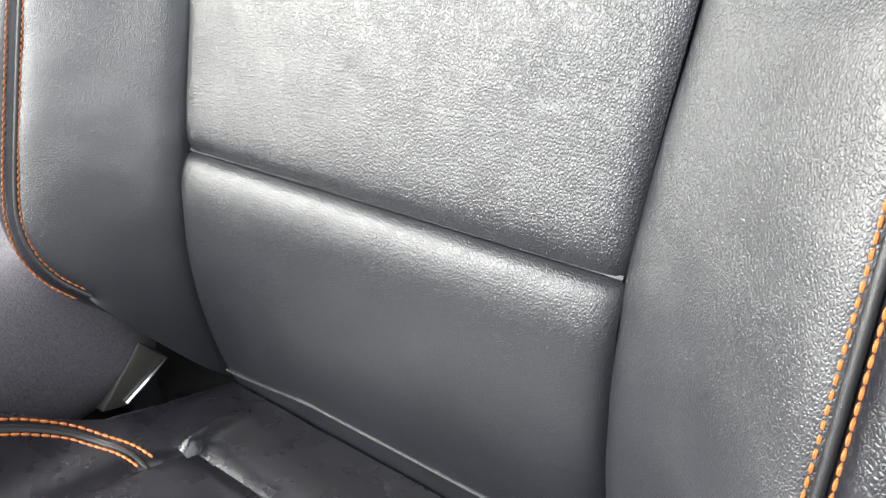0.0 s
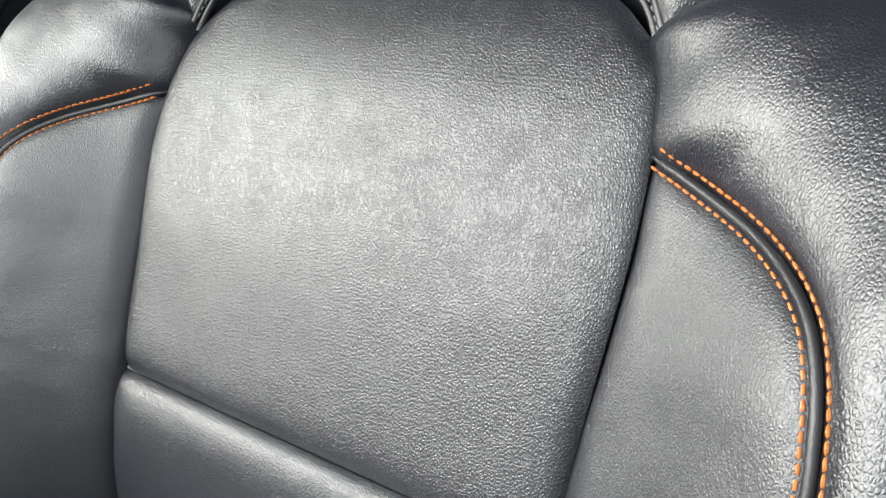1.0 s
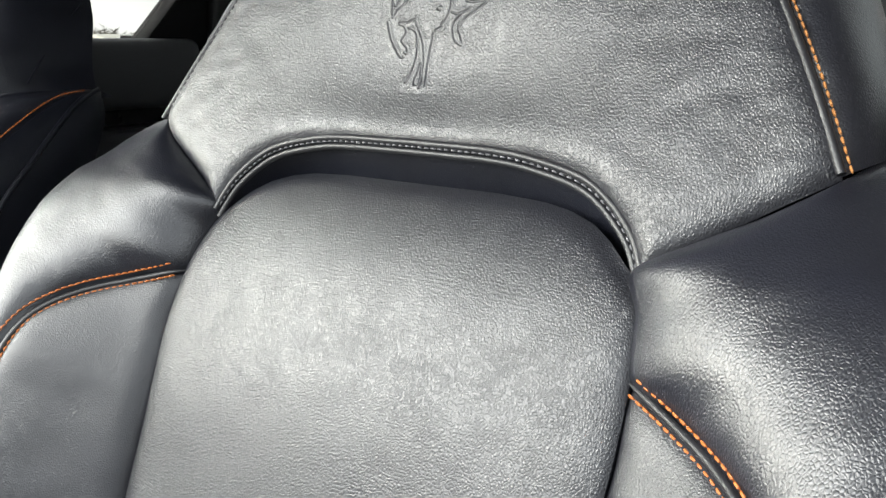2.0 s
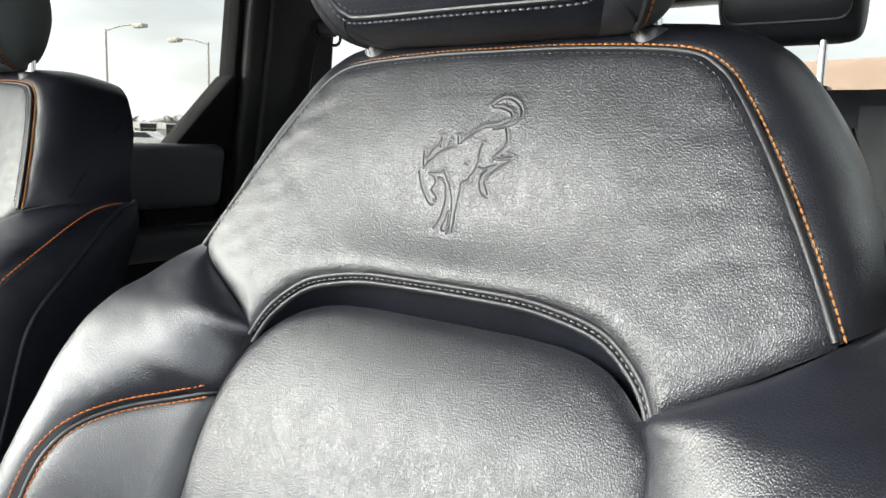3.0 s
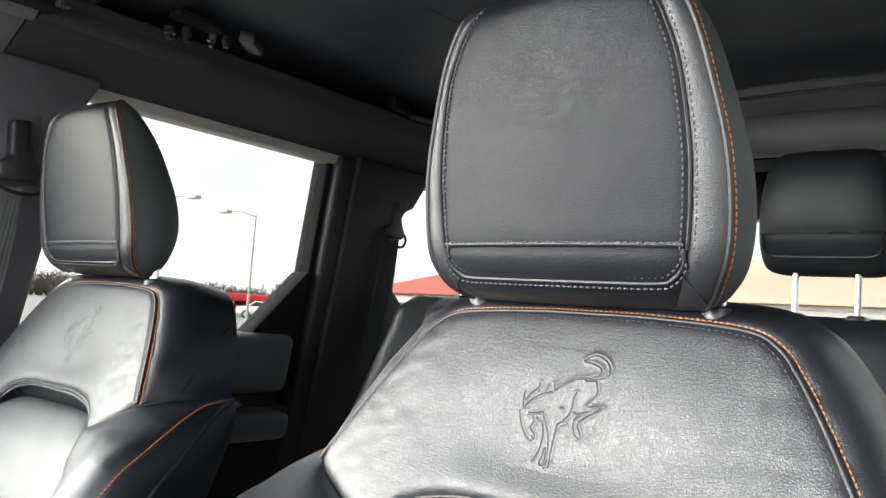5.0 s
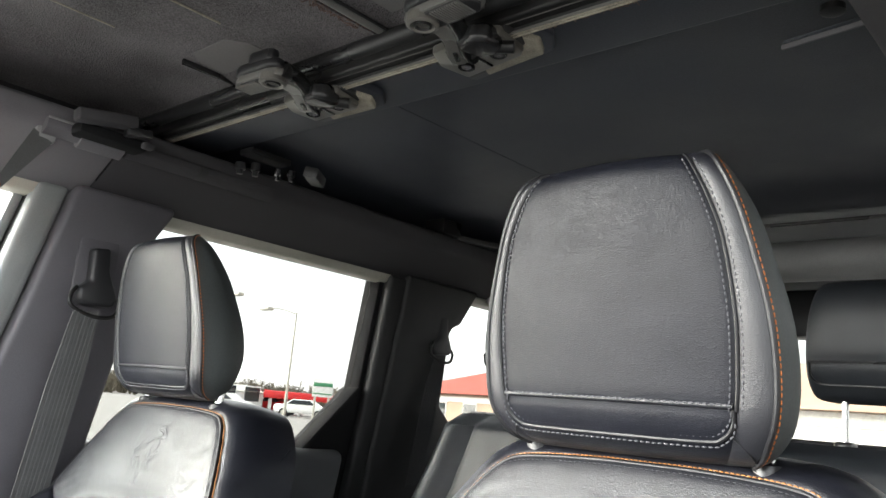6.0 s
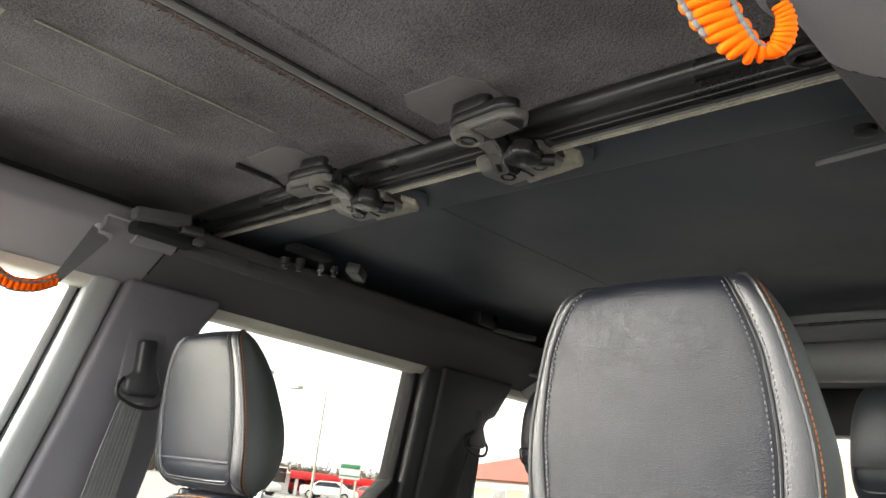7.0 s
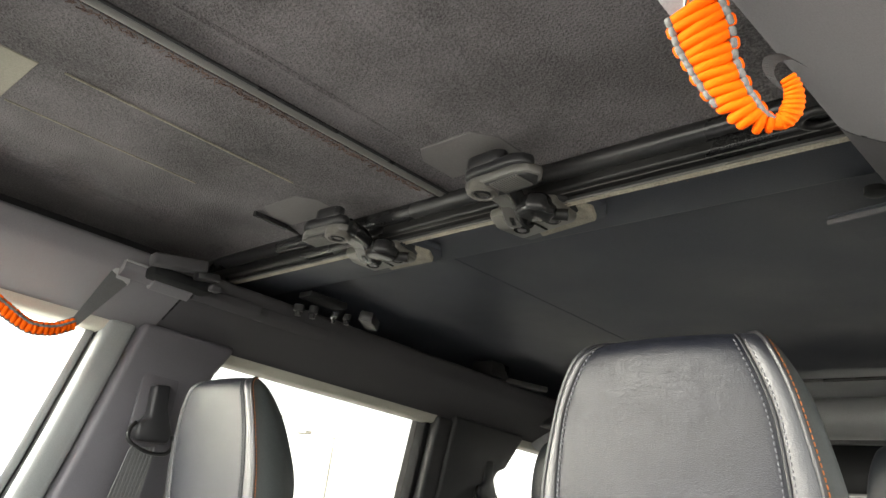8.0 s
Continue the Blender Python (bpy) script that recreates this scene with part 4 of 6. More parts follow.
thing("roof_skin", rbox(XC - 0.70, XC + 0.70, -0.30, 1.98, 1.895, 1.91, 0.004), BODY_PAINT, "painted outer skin of the roof", "roof", kind="structure")

# the lengthways joint between the front panels
joint = empty("roof_joint", (T_X, 0.1, 1.84), "rubber-sealed joint between the roof panels with frayed edge", "seal", kind="structure")


def under(ob, name, geo, material, label="", kind=""):
    v = np.array(geo[0], float) - np.array(ob.location)
    return part(name, (v, geo[1]), material, ob, label, kind)


under(joint, "channel", rbox(T_X - 0.016, T_X + 0.016, -0.19, 0.386, 1.850, 1.868, 0.003), RUBBER)
# latch grey instead of rubber: the strip's highlight is put in its colour
under(joint, "seal", tube(np.stack([np.full(60, T_X + 0.004), np.linspace(-0.09, 0.385, 60), np.full(60, 1.8445)], 1), 0.0065, 10, 0.8), HANDLE_GREY, "smooth rubber strip, greyed for its highlight")


def fibres(ends, count, spread, size):
    """Short frayed fibres strewn along a line."""
    a, b = np.array(ends[0]), np.array(ends[1])
    out = []
    for _ in range(count):
        p = a + (b - a) * random.random() + np.array([random.uniform(-1, 1) * k for k in spread])
        d = np.array([random.uniform(-1, 1), random.uniform(-1, 1), random.uniform(-0.6, 0.3)]) * size
        out.append(tube([p - d, p + d * 0.2 + np.array((0, 0, -0.15 * size)), p + d], size * 0.13, 4))
    return join(*out)


under(joint, "frayed_edge", fibres(((T_X - 0.0165, -0.19, 1.848), (T_X - 0.0165, 0.375, 1.848)), 1000, (0.007, 0, 0.0012), 0.0045), FUZZ, "frayed felt edge", "stuff")
under(joint, "seal", tube(np.stack([np.full(40, T_X + 0.0145), np.linspace(-0.19, 0.385, 40), np.full(40, 1.8425)], 1), 0.0022, 6), RUBBER)

# raised lines, pads and shallow dips moulded into the panels
for x, y0, y1, r in ((-0.770, -0.03, 0.27, 0.0013), (-0.90, -0.05, 0.20, 0.0011)):
    thing("trim", tube(np.stack([np.full(30, x), np.linspace(y0, y1, 30), np.full(30, ROOF_Z + 0.0042)], 1), r, 6), PALE, "thin raised line in the roof foam", "trim", kind="structure")
dip = np.linspace(-0.1, 0.3, 40)
thing("trim", tube(np.stack([np.full(40, -0.556), dip, np.full(40, ROOF_Z + 0.008)], 1), 0.007 * np.sin(np.linspace(0.15, np.pi - 0.05, 40)) + 0.002, 8, 0.6), FOAM, "soft fold in the roof foam", "trim", kind="structure")
for x0, x1, y0, y1 in ((-0.90, -0.785, 0.298, 0.386), (-0.572, -0.455, 0.292, 0.386), (-0.93, -0.777, -0.18, -0.055)):
    pad = prism([(x0 + 0.02, y0), (x1 - 0.02, y0), (x1, y0 + 0.025), (x1, y1), (x0, y1), (x0, y0 + 0.025)], ROOF_Z + 0.0042, ROOF_Z + 0.012, "z", 0.0008, 1)
    # only the front pad gets the foam lightened for the windscreen's light
    thing("foam_pad", pad, FOAM_LIT if y0 < 0 else FOAM_PAD, "smooth foam pad on the roof panel", "pad", ((x0 + x1) / 2, (y0 + y1) / 2, ROOF_Z), kind="structure")
thing("trim", rbox(-0.9105, -0.9045, 0.300, 0.384, ROOF_Z - 0.003, ROOF_Z + 0.006, 0.002), RUBBER, "small dark slot beside the pad", "trim", kind="structure")

# cross rail
rail = empty("cross_rail", (XC, 0.41, 1.82), "black rubber and metal rail across the roof with dusty edge", "rail", kind="structure")
x = np.linspace(XC - 0.575, XC + 0.50, 50)


def lath(y0, y1, z0, z1, r, x0=XC - 0.575, x1=XC + 0.50):
    return rbox(x0, x1, y0, y1, z0, z1, r, 3)


under(rail, "upper_seal", tube(np.stack([x, np.full(50, 0.388), np.full(50, 1.836)], 1), 0.012, 14, 0.9), RUBBER, "smooth black rubber seal")
under(rail, "channel", lath(0.390, 0.428, 1.8135, 1.845, 0.004), BLACK_METAL)
under(rail, "lower_seal", tube(np.stack([x, np.full(50, 0.402), np.full(50, 1.8225)], 1), 0.0075, 12), PLASTIC)
# ridge lighter than the rail: the light along it is in its colour
under(rail, "ridge", tube(np.stack([x, np.full(50, 0.3985), np.full(50, 1.8155)], 1), 0.0024, 8), HANDLE_GREY, "rail ridge, greyed for the light along it")
under(rail, "edge_groove", lath(0.4085, 0.4175, 1.8085, 1.815, 0.0015), TRIM_DARK, "dark groove of the rail")
for y, r, m in ((0.4088, 0.0013, HANDLE_GREY), (0.4128, 0.0014, PALE), (0.4172, 0.0017, PALE)):
    under(rail, "dusty_edge", tube(np.stack([x, np.full(50, y), np.full(50, 1.8085)], 1), r, 8), m, "pale dusty edge of the rail")
under(rail, "rear_lip", lath(0.424, 0.52, 1.822, 1.842, 0.006), HARDTOP)
under(rail, "frayed_edge", fibres(((XC - 0.57, 0.436, 1.8205), (XC + 0.49, 0.436, 1.8205)), 900, (0, 0.004, 0.0008), 0.0034), FUZZ, "frayed felt edge", "stuff")


def build_latch(at, turn, s):
    """A roof latch: plate with two bolts, clamp, lever and a turning handle that points to s times x; the pivot is the origin."""
    t = empty("roof_latch", (0, 0, 0), "dark roof latch with ribbed grey handle on dusty plate", "latch", "roof latches")
    edge = [(-0.046, 0.056), (0.03, 0.052), (0.048, 0.064), (0.042, 0.110), (0.032, 0.118), (-0.056, 0.126), (-0.062, 0.086)]
    plate = part("plate", prism(edge, -0.006, 0.006, "z", 0.004, 2), PLATE_GREY, t, "worn grey latch base plate")
    part("rim", prism([(-0.056, 0.078), (0.05, 0.068), (0.056, 0.112), (0.044, 0.130), (-0.064, 0.141), (-0.074, 0.088)], 0.001, 0.012, "z", 0.003), TRIM_DARK, plate, "dark moulded rim round the plate")
    part("dust", prism([(-0.030, 0.121), (0.046, 0.106), (0.054, 0.090), (0.062, 0.112), (0.048, 0.137), (-0.04, 0.143)], -0.0005, 0.010, "z", 0.003), PALE, plate, "pale dust caught on the rim")
    part("surround", prism([(-0.062, 0.07), (0.068, 0.066), (0.074, 0.12), (0.054, 0.148), (-0.075, 0.158), (-0.085, 0.09)], 0.007, 0.018, "z", 0.004), HARDTOP, plate, "dark felt surround")
    for bx, by in ((-0.034, 0.100), (0.017, 0.097)):
        bolt = part("bolt", lathe([(0.0098, 0.001), (0.0098, -0.0022), (0.0085, -0.003), (0.0072, -0.0012), (0.0062, -0.0005), (0.0, -0.0005)], (bx, by, -0.006), sides=20), BLACK_METAL, plate, "recessed black bolt")
        part("socket", lathe([(0.0058, 0.0), (0.0058, -0.0022), (0.0036, -0.0026), (0.0030, -0.0010), (0.0, -0.0008)], (bx, by, -0.006), sides=6), TRIM_GREY, bolt, "worn hexagon head")
    part("slot", rbox(-0.010, -0.0065, 0.082, 0.116, -0.0075, -0.002, 0.001), BLACK_METAL, plate)
    part("clamp", prism([(0.004, 0.046), (0.032, 0.038), (0.046, 0.050), (0.044, 0.074), (0.028, 0.084), (0.004, 0.074)], -0.018, 0.004, "z", 0.006, 3), RUBBER, t, "black rubber clamp")
    part("clamp_bolt", tube([(0.026, 0.072, -0.010), (0.048, 0.088, -0.011)], 0.0072, 12), BLACK_METAL, t)
    # flat grey lever from the pivot to the plate, with a black hook beside it
    path = spl([(0.0, 0.008, -0.004), (0.001, 0.030, -0.004), (-0.010, 0.055, -0.006), (-0.026, 0.078, -0.007), (-0.034, 0.088, -0.007)], 24)
    across = np.interp(np.arange(24), (0, 8, 18, 23), (0.013, 0.0095, 0.0115, 0.009))
    flat = [[c + np.array((k * h, 0.35 * k * h, z)) for k, z in ((-1, 0.0), (-0.8, -0.0022), (0.8, -0.0022), (1, 0.0), (0.8, 0.004), (-0.8, 0.004), (-1, 0.0))] for c, h in zip(path, across)]
    lever = part("lever", flip(sheet(flat)), HANDLE_GREY, t, "worn grey flat lever")
    part("lever_slot", moved(rbox(-0.0028, 0.0028, -0.010, 0.010, -0.0012, 0.0012, 0.0008, 1), pose(-0.022, 0.072, -0.0095, 0, 0, 34)), BLACK_METAL, lever)
    part("hook", tube(spl([(0.018, -0.002, 0.006), (0.020, 0.020, 0.003), (0.010, 0.046, -0.002), (-0.004, 0.070, -0.010), (-0.006, 0.084, -0.012)], 26), np.linspace(0.0125, 0.0075, 26), 14, 0.8), BLACK_METAL, t, "black latch hook")
    outline = [(0.022, -0.004), (0.018, 0.014), (0.004, 0.024), (-0.03, 0.026), (-0.060, 0.024), (-0.071, 0.006), (-0.066, -0.012), (-0.052, -0.020), (0.004, -0.021), (0.016, -0.016)]
    outline = [(a * (1.0 if s < 0 else 1.12), b * 0.8 + 0.002) for a, b in outline]
    if s > 0:
        outline = [(-a, b) for a, b in outline][::-1]
    handle = part("handle", prism(outline, -0.004, 0.006, "z", 0.0025, 2), HANDLE_GREY, t, "grey plastic turning handle")
    part("grip", prism([(a * 0.9 + s * 0.003, b * 0.84 + 0.001) for a, b in outline], -0.0062, -0.002, "z", 0.002, 2), TRIM_DARK, handle, "darker ribbed grip")
    part("handle_body", prism([(a * 0.93, b * 0.86 - 0.006) for a, b in outline], 0.005, 0.019, "z", 0.005, 3), PLASTIC, handle, "black upper half of the handle")
    part("tab", prism([(a * 0.55 - s * 0.002, b * 0.55 - 0.012) for a, b in outline], 0.014, 0.030, "z", 0.004, 2), PLASTIC, handle)
    for k in range(12):
        c = s * (0.022 + k * 0.0034)
        part("rib", rbox(c - 0.0010, c + 0.0010, -0.011, 0.015, -0.0082, -0.0058, 0.0005, 1), HANDLE_GREY, handle)
    part("pivot", lathe([(0.0175, 0.0), (0.0175, -0.0090), (0.0150, -0.0108), (0.0128, -0.0108), (0.0115, -0.0088), (0.0, -0.0088)], (0, 0, 0), sides=28), PLATE_GREY, handle, "pale grey ring round the pivot")
    part("pivot_cap", lathe([(0.0098, -0.006), (0.0098, -0.0100), (0.0082, -0.0112), (0.0066, -0.0100), (0.0060, -0.0080), (0.0, -0.0080)], (0, 0, 0), sides=24), BLACK_METAL, handle)
    t.matrix_basis = pose(*at, 0, 0, turn)
    return t


build_latch((-0.744, 0.338, 1.804), 4, -1)
build_latch((-0.484, 0.332, 1.807), -4, 1)

# front of the roof: latch over the passenger's rail
side_latch = empty("roof_side_latch", (-1.04, 0.27, 1.78), "dark grey roof latch over the side rail", "latch", "roof latches")
under(side_latch, "handle", moved(rbox(-0.014, 0.014, -0.042, 0.042, -0.009, 0.009, 0.004, 3), pose(-1.045, 0.272, 1.782, 8, 0, -6)), RAIL_SHADED, "grey plastic handle")
under(side_latch, "base", rbox(-1.105, -1.062, 0.245, 0.35, 1.758, 1.776, 0.006), SEAL_MATTE)
under(side_latch, "tail", moved(rbox(-0.012, 0.012, -0.018, 0.018, -0.006, 0.006, 0.003, 2), pose(-1.046, 0.322, 1.776, 6, 0, -6)), PLASTIC)
under(side_latch, "clip", rbox(-1.062, -1.046, 0.335, 0.352, 1.760, 1.770, 0.003), RAIL_SHADED, "worn metal clip")


# ---- sides of the body ----
def build_side(s, tag):
    right = s > 0
    # roof rail in two lengths, and the window head below it
    sec = round_section([(0.485, 1.80), (0.492, 1.768), (0.535, 1.742), (0.585, 1.712), (0.605, 1.70), (0.665, 1.71), (0.68, 1.80)], 0.018, 5)
    rail = empty("wall_rail_" + tag, (XC + s * 0.56, 0.3, 1.75), "dark grey padded roof rail along the cabin side", "rail", kind="structure")
    # one trim in two tones: the light's falloff to the rear is painted
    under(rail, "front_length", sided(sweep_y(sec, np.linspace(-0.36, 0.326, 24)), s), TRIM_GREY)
    under(rail, "rear_length", sided(sweep_y(sec, np.linspace(0.330, 1.95, 24)), s), RAIL_SHADED)
    inner = (np.array(sec) - sec.mean(0)) * 0.97 + sec.mean(0)
    under(rail, "core", sided(sweep_y(inner, (0.31, 0.35)), s), RUBBER)
    head = round_section([(0.596, 1.706), (0.602, 1.688), (0.628, 1.684), (0.66, 1.70), (0.655, 1.72)], 0.006, 3)
    # window heads carry the daylight sheen in their colour
    under(rail, "window_head", sided(sweep_y(head, np.linspace(-0.36, 0.27, 8)), s), HEAD_SHEEN, "window head trim, pale for the sheen of daylight")
    under(rail, "window_head", sided(sweep_y(head, np.linspace(0.455, 1.03, 8)), s), HEAD_SHEEN, "window head trim, pale for the sheen of daylight")
    under(rail, "window_head", sided(sweep_y(head, np.linspace(1.24, 1.9, 8)), s), HEAD_SHEEN, "window head trim, pale for the sheen of daylight")
    if not right:
        ledge = round_section([(0.481, 1.774), (0.482, 1.761), (0.498, 1.7515), (0.507, 1.757), (0.500, 1.778)], 0.0025, 3)
        under(rail, "strip", sided(sweep_y(ledge, np.linspace(0.334, 0.605, 8)), s), RAIL_SHADED, "grey plastic ledge on the rail")
        under(rail, "strip_joint", sided(sweep_y(ledge - np.array((0.0006, 0)), (0.455, 0.470)), s), TRIM_DARK)
        under(rail, "strip_end", sided(rbox(0.50, 0.53, 0.205, 0.235, 1.742, 1.768, 0.006), s), TRIM_LIGHT, "screwed end bracket of the strap")
        low = ledge - np.array((0, 0.006))
        under(rail, "strip_front", sided(join(sweep_y(ledge, (0.212, 0.262)), sweep_y(low, (0.262, 0.328))), s), TRIM_GREY, "stepped end of the ledge")
        under(rail, "strip_edge", tube(sided((np.array([(0.481, 0.212, 1.774), (0.481, 0.262, 1.774), (0.481, 0.272, 1.767), (0.481, 0.328, 1.767)]), []), s)[0], 0.0018, 8), TRIM_LIGHT, "pale edge of the ledge")
    # pillar behind the front seat
    pil = empty("wall_pillar_" + tag, (XC + s * 0.62, 0.33, 1.0), "dark grey trimmed pillar behind the front door", "pillar", kind="structure")
    face = [(0.262, 1.715), (0.225, 1.50), (0.165, 1.2), (0.12, 0.9), (0.10, 0.64), (0.36, 0.64), (0.385, 1.0), (0.42, 1.3), (0.445, 1.55), (0.452, 1.655), (0.475, 1.70), (0.478, 1.715)]
    under(pil, "inner_cover", leaned(prism([(y + 0.045 if y < 0.3 else y, z) for y, z in face], 0.575, 0.66, "x", 0.010, 3), s), PILLAR_DARK)
    edge = [(0.255, 1.712), (0.218, 1.50), (0.158, 1.2), (0.113, 0.9), (0.093, 0.64), (0.145, 0.64), (0.165, 0.9), (0.21, 1.2), (0.268, 1.50), (0.305, 1.712)]
    under(pil, "front_cover", leaned(prism(edge, 0.592, 0.655, "x", 0.012, 3), s), PILLAR_LIT, "front edge of the pillar, paled for the light on it")
    gap = [(0.252, 1.70), (0.213, 1.48), (0.153, 1.2), (0.105, 0.9), (0.111, 0.9), (0.159, 1.2), (0.219, 1.48), (0.258, 1.70)]
    under(pil, "door_seal", leaned(prism(gap, 0.612, 0.65, "x", 0.005, 2), s), RUBBER, "black rubber door seal")
    if not right:
        fr = [(0.235, 1.698), (0.192, 1.47), (0.132, 1.2), (0.085, 0.9), (0.103, 0.9), (0.15, 1.2), (0.21, 1.47), (0.251, 1.698)]
        under(pil, "window_frame", leaned(prism(fr, 0.622, 0.665, "x", 0.005, 2), s), PILLAR_LIT, "door window frame, paled for the light on it")
    # rear pillar
    c = empty("wall_rear_pillar_" + tag, (XC + s * 0.62, 1.1, 1.0), "pillar behind the rear door, trim darkened for its shade", "pillar", kind="structure")
    # trim darkened well below the front pillar's: the shade back here is painted
    under(c, "inner_cover", leaned(prism([(1.06, 1.712), (1.06, 1.45), (1.06, 0.64), (1.50, 0.64), (1.42, 1.3), (1.250, 1.43), (1.232, 1.60), (1.239, 1.615), (1.262, 1.625), (1.302, 1.70), (1.307, 1.712)], 0.578, 0.67, "x", 0.008, 3), s), TRIM_DARK)
    under(c, "front_cover", leaned(prism([(1.014, 1.705), (1.02, 1.45), (1.02, 0.64), (1.07, 0.64), (1.07, 1.45), (1.075, 1.705)], 0.588, 0.665, "x", 0.010, 3), s), TRIM_DARK, "grey front edge of the pillar")
    under(c, "door_seal", leaned(prism([(1.000, 1.70), (1.006, 1.45), (1.006, 0.64), (1.022, 0.64), (1.022, 1.45), (1.016, 1.70)], 0.61, 0.66, "x", 0.005, 2), s), SEAL_MATTE)
    # rear door below the window, with the black corner piece
    d = empty("door_rear_" + tag, (XC + s * 0.66, 0.7, 0.7), "closed rear door with grey padded panel", "door", kind="structure")
    under(d, "panel", leaned(rbox(0.605, 0.68, 0.38, 1.03, 0.66, 1.165, 0.012), s), PLASTIC)
    under(d, "upper_pad", leaned(rbox(0.575, 0.655, 0.385, 0.985, 1.195, 1.318, 0.022, 4), s), DOOR_PAD, "grey padded upper door panel")
    under(d, "armrest", leaned(rbox(0.545, 0.655, 0.42, 0.985, 1.10, 1.158, 0.018, 4), s), DOOR_PAD, "grey padded armrest")
    under(d, "recess", leaned(rbox(0.63, 0.67, 0.38, 1.03, 1.15, 1.31, 0.004), s), RUBBER)
    under(d, "corner_piece", leaned(prism([(1.012, 1.305), (0.868, 1.305), (0.996, 1.452), (1.010, 1.452)], 0.60, 0.655, "x", 0.006, 2), s), SEAL_MATTE, "black triangular window corner piece")
    glass = under(d, "pane", leaned(prism([(0.44, 1.30), (0.44, 1.70), (1.035, 1.70), (1.03, 1.30)], 0.635, 0.638, "x"), s), TINTED, "tinted rear door glass")
    # rear quarter
    q = empty("wall_quarter_" + tag, (XC + s * 0.66, 1.6, 0.9), "black trimmed rear quarter of the cabin", "wall", kind="structure")
    under(q, "panel", leaned(rbox(0.60, 0.69, 1.30, 1.97, 0.62, 1.36, 0.012), s), PLASTIC)
    under(q, "rear_post", leaned(rbox(0.585, 0.68, 1.83, 1.97, 1.30, 1.74, 0.02, 3), s), TRIM_GREY)
    pane = under(q, "pane", leaned(prism([(1.24, 1.30), (1.26, 1.71), (1.86, 1.71), (1.86, 1.30)], 0.65, 0.653, "x"), s), TINTED, "tinted quarter glass")
    # outer skin below the windows
    under(q, "outer_skin", sided(rbox(0.76, 0.80, -1.2 if not right else 0.36, 1.98, 0.5, 1.12, 0.02), s), BODY_PAINT)
    if not right:
        f = empty("door_front_" + tag, (XC + s * 0.66, -0.3, 0.7), "closed front passenger door with grey panel", "door", kind="structure")
        under(f, "panel", leaned(rbox(0.60, 0.68, -0.85, 0.12, 0.66, 1.17, 0.02), s), PLASTIC)
        under(f, "upper_pad", leaned(rbox(0.575, 0.655, -0.84, 0.11, 1.07, 1.19, 0.022, 4), s), DOOR_PAD, "grey padded upper door panel")
        pane = under(f, "pane", leaned(prism([(-0.76, 1.14), (-0.34, 1.70), (0.245, 1.70), (0.128, 1.14)], 0.64, 0.643, "x"), s), GLASS, "clear front door glass")
        pane.visible_shadow = False
    under(rail, "side_closing", sided(rbox(0.62, 0.70, -0.36, 1.97, 1.72, 1.895, 0.01), s), PLASTIC)
    under(rail, "windscreen_pillar", leaned(prism([(-0.86, 1.08), (-0.37, 1.80), (-0.29, 1.80), (-0.76, 1.08)], 0.57, 0.64, "x", 0.012), s), TRIM_GREY)


build_side(-1, "a")
build_side(1, "b")
# unseen panel, added to hold back light from the open driver's door
thing("light_block_driver_side", rbox(0.34, 0.40, -1.3, 0.75, 0.4, 1.20, 0.02), PLASTIC, "unseen dark panel added to block light on the driver's side", "wall", kind="structure")

# rear end: roll bar, tailgate and window
bar = tube(spl([(XC - 0.60, 1.40, 1.70), (XC - 0.55, 1.40, 1.755), (XC - 0.45, 1.40, 1.765), (XC + 0.45, 1.40, 1.765), (XC + 0.55, 1.40, 1.755), (XC + 0.60, 1.40, 1.70)], 80), 0.040, 20)
thing("roll_bar", bar, TRIM_LIGHT, "dark grey padded bar across the rear cabin", "roll bar", (XC, 1.40, 1.76), kind="structure")
tail = empty("wall_tailgate", (XC, 1.95, 1.2), "black tailgate with a wide window", "tailgate", kind="structure")
under(tail, "lower_panel", rbox(XC - 0.66, XC + 0.66, 1.93, 1.98, 0.6, 1.40, 0.01), PLASTIC)
under(tail, "header", rbox(XC - 0.66, XC + 0.66, 1.90, 1.98, 1.682, 1.84, 0.01), PLASTIC)
under(tail, "header_edge", rbox(XC - 0.60, XC + 0.60, 1.885, 1.90, 1.80, 1.83, 0.004), TRIM_LIGHT, "pale trim along the header")
pane = under(tail, "pane", rbox(XC - 0.6, XC + 0.6, 1.95, 1.954, 1.38, 1.70, 0.0), TINT_DARK, "tinted rear window glass")
thing("trim", tube([(XC - 0.5, 1.362, 1.832), (XC - 0.1, 1.356, 1.832), (XC + 0.5, 1.352, 1.831)], 0.0035, 6), RUBBER, "thin dark seam across the hardtop lining", "trim", kind="structure")
thing("trim", tube([(-0.75, 0.56, 1.8455), (-0.745, 0.9, 1.8455), (-0.742, 1.3, 1.8455)], 0.0006, 6), HARDTOP, "fine moulded line in the hardtop lining", "trim", kind="structure")
ridge = np.stack([np.full(40, -0.49), np.linspace(0.53, 1.2, 40), np.full(40, 1.853)], 1)
thing("trim", tube(ridge, 0.009, 10, 0.7), HARDTOP, "soft moulded rib in the hardtop lining", "trim", kind="structure")

# bracket by the driver's rail
brk = empty("roof_bracket", (-0.17, 0.56, 1.80), "thin black metal bracket under the hardtop", "bracket", kind="structure")
under(brk, "plate", prism([(-0.208, 0.565), (-0.10, 0.548), (-0.10, 0.62), (-0.195, 0.64)], 1.806, 1.809, "z", 0.001, 1), HARDTOP)
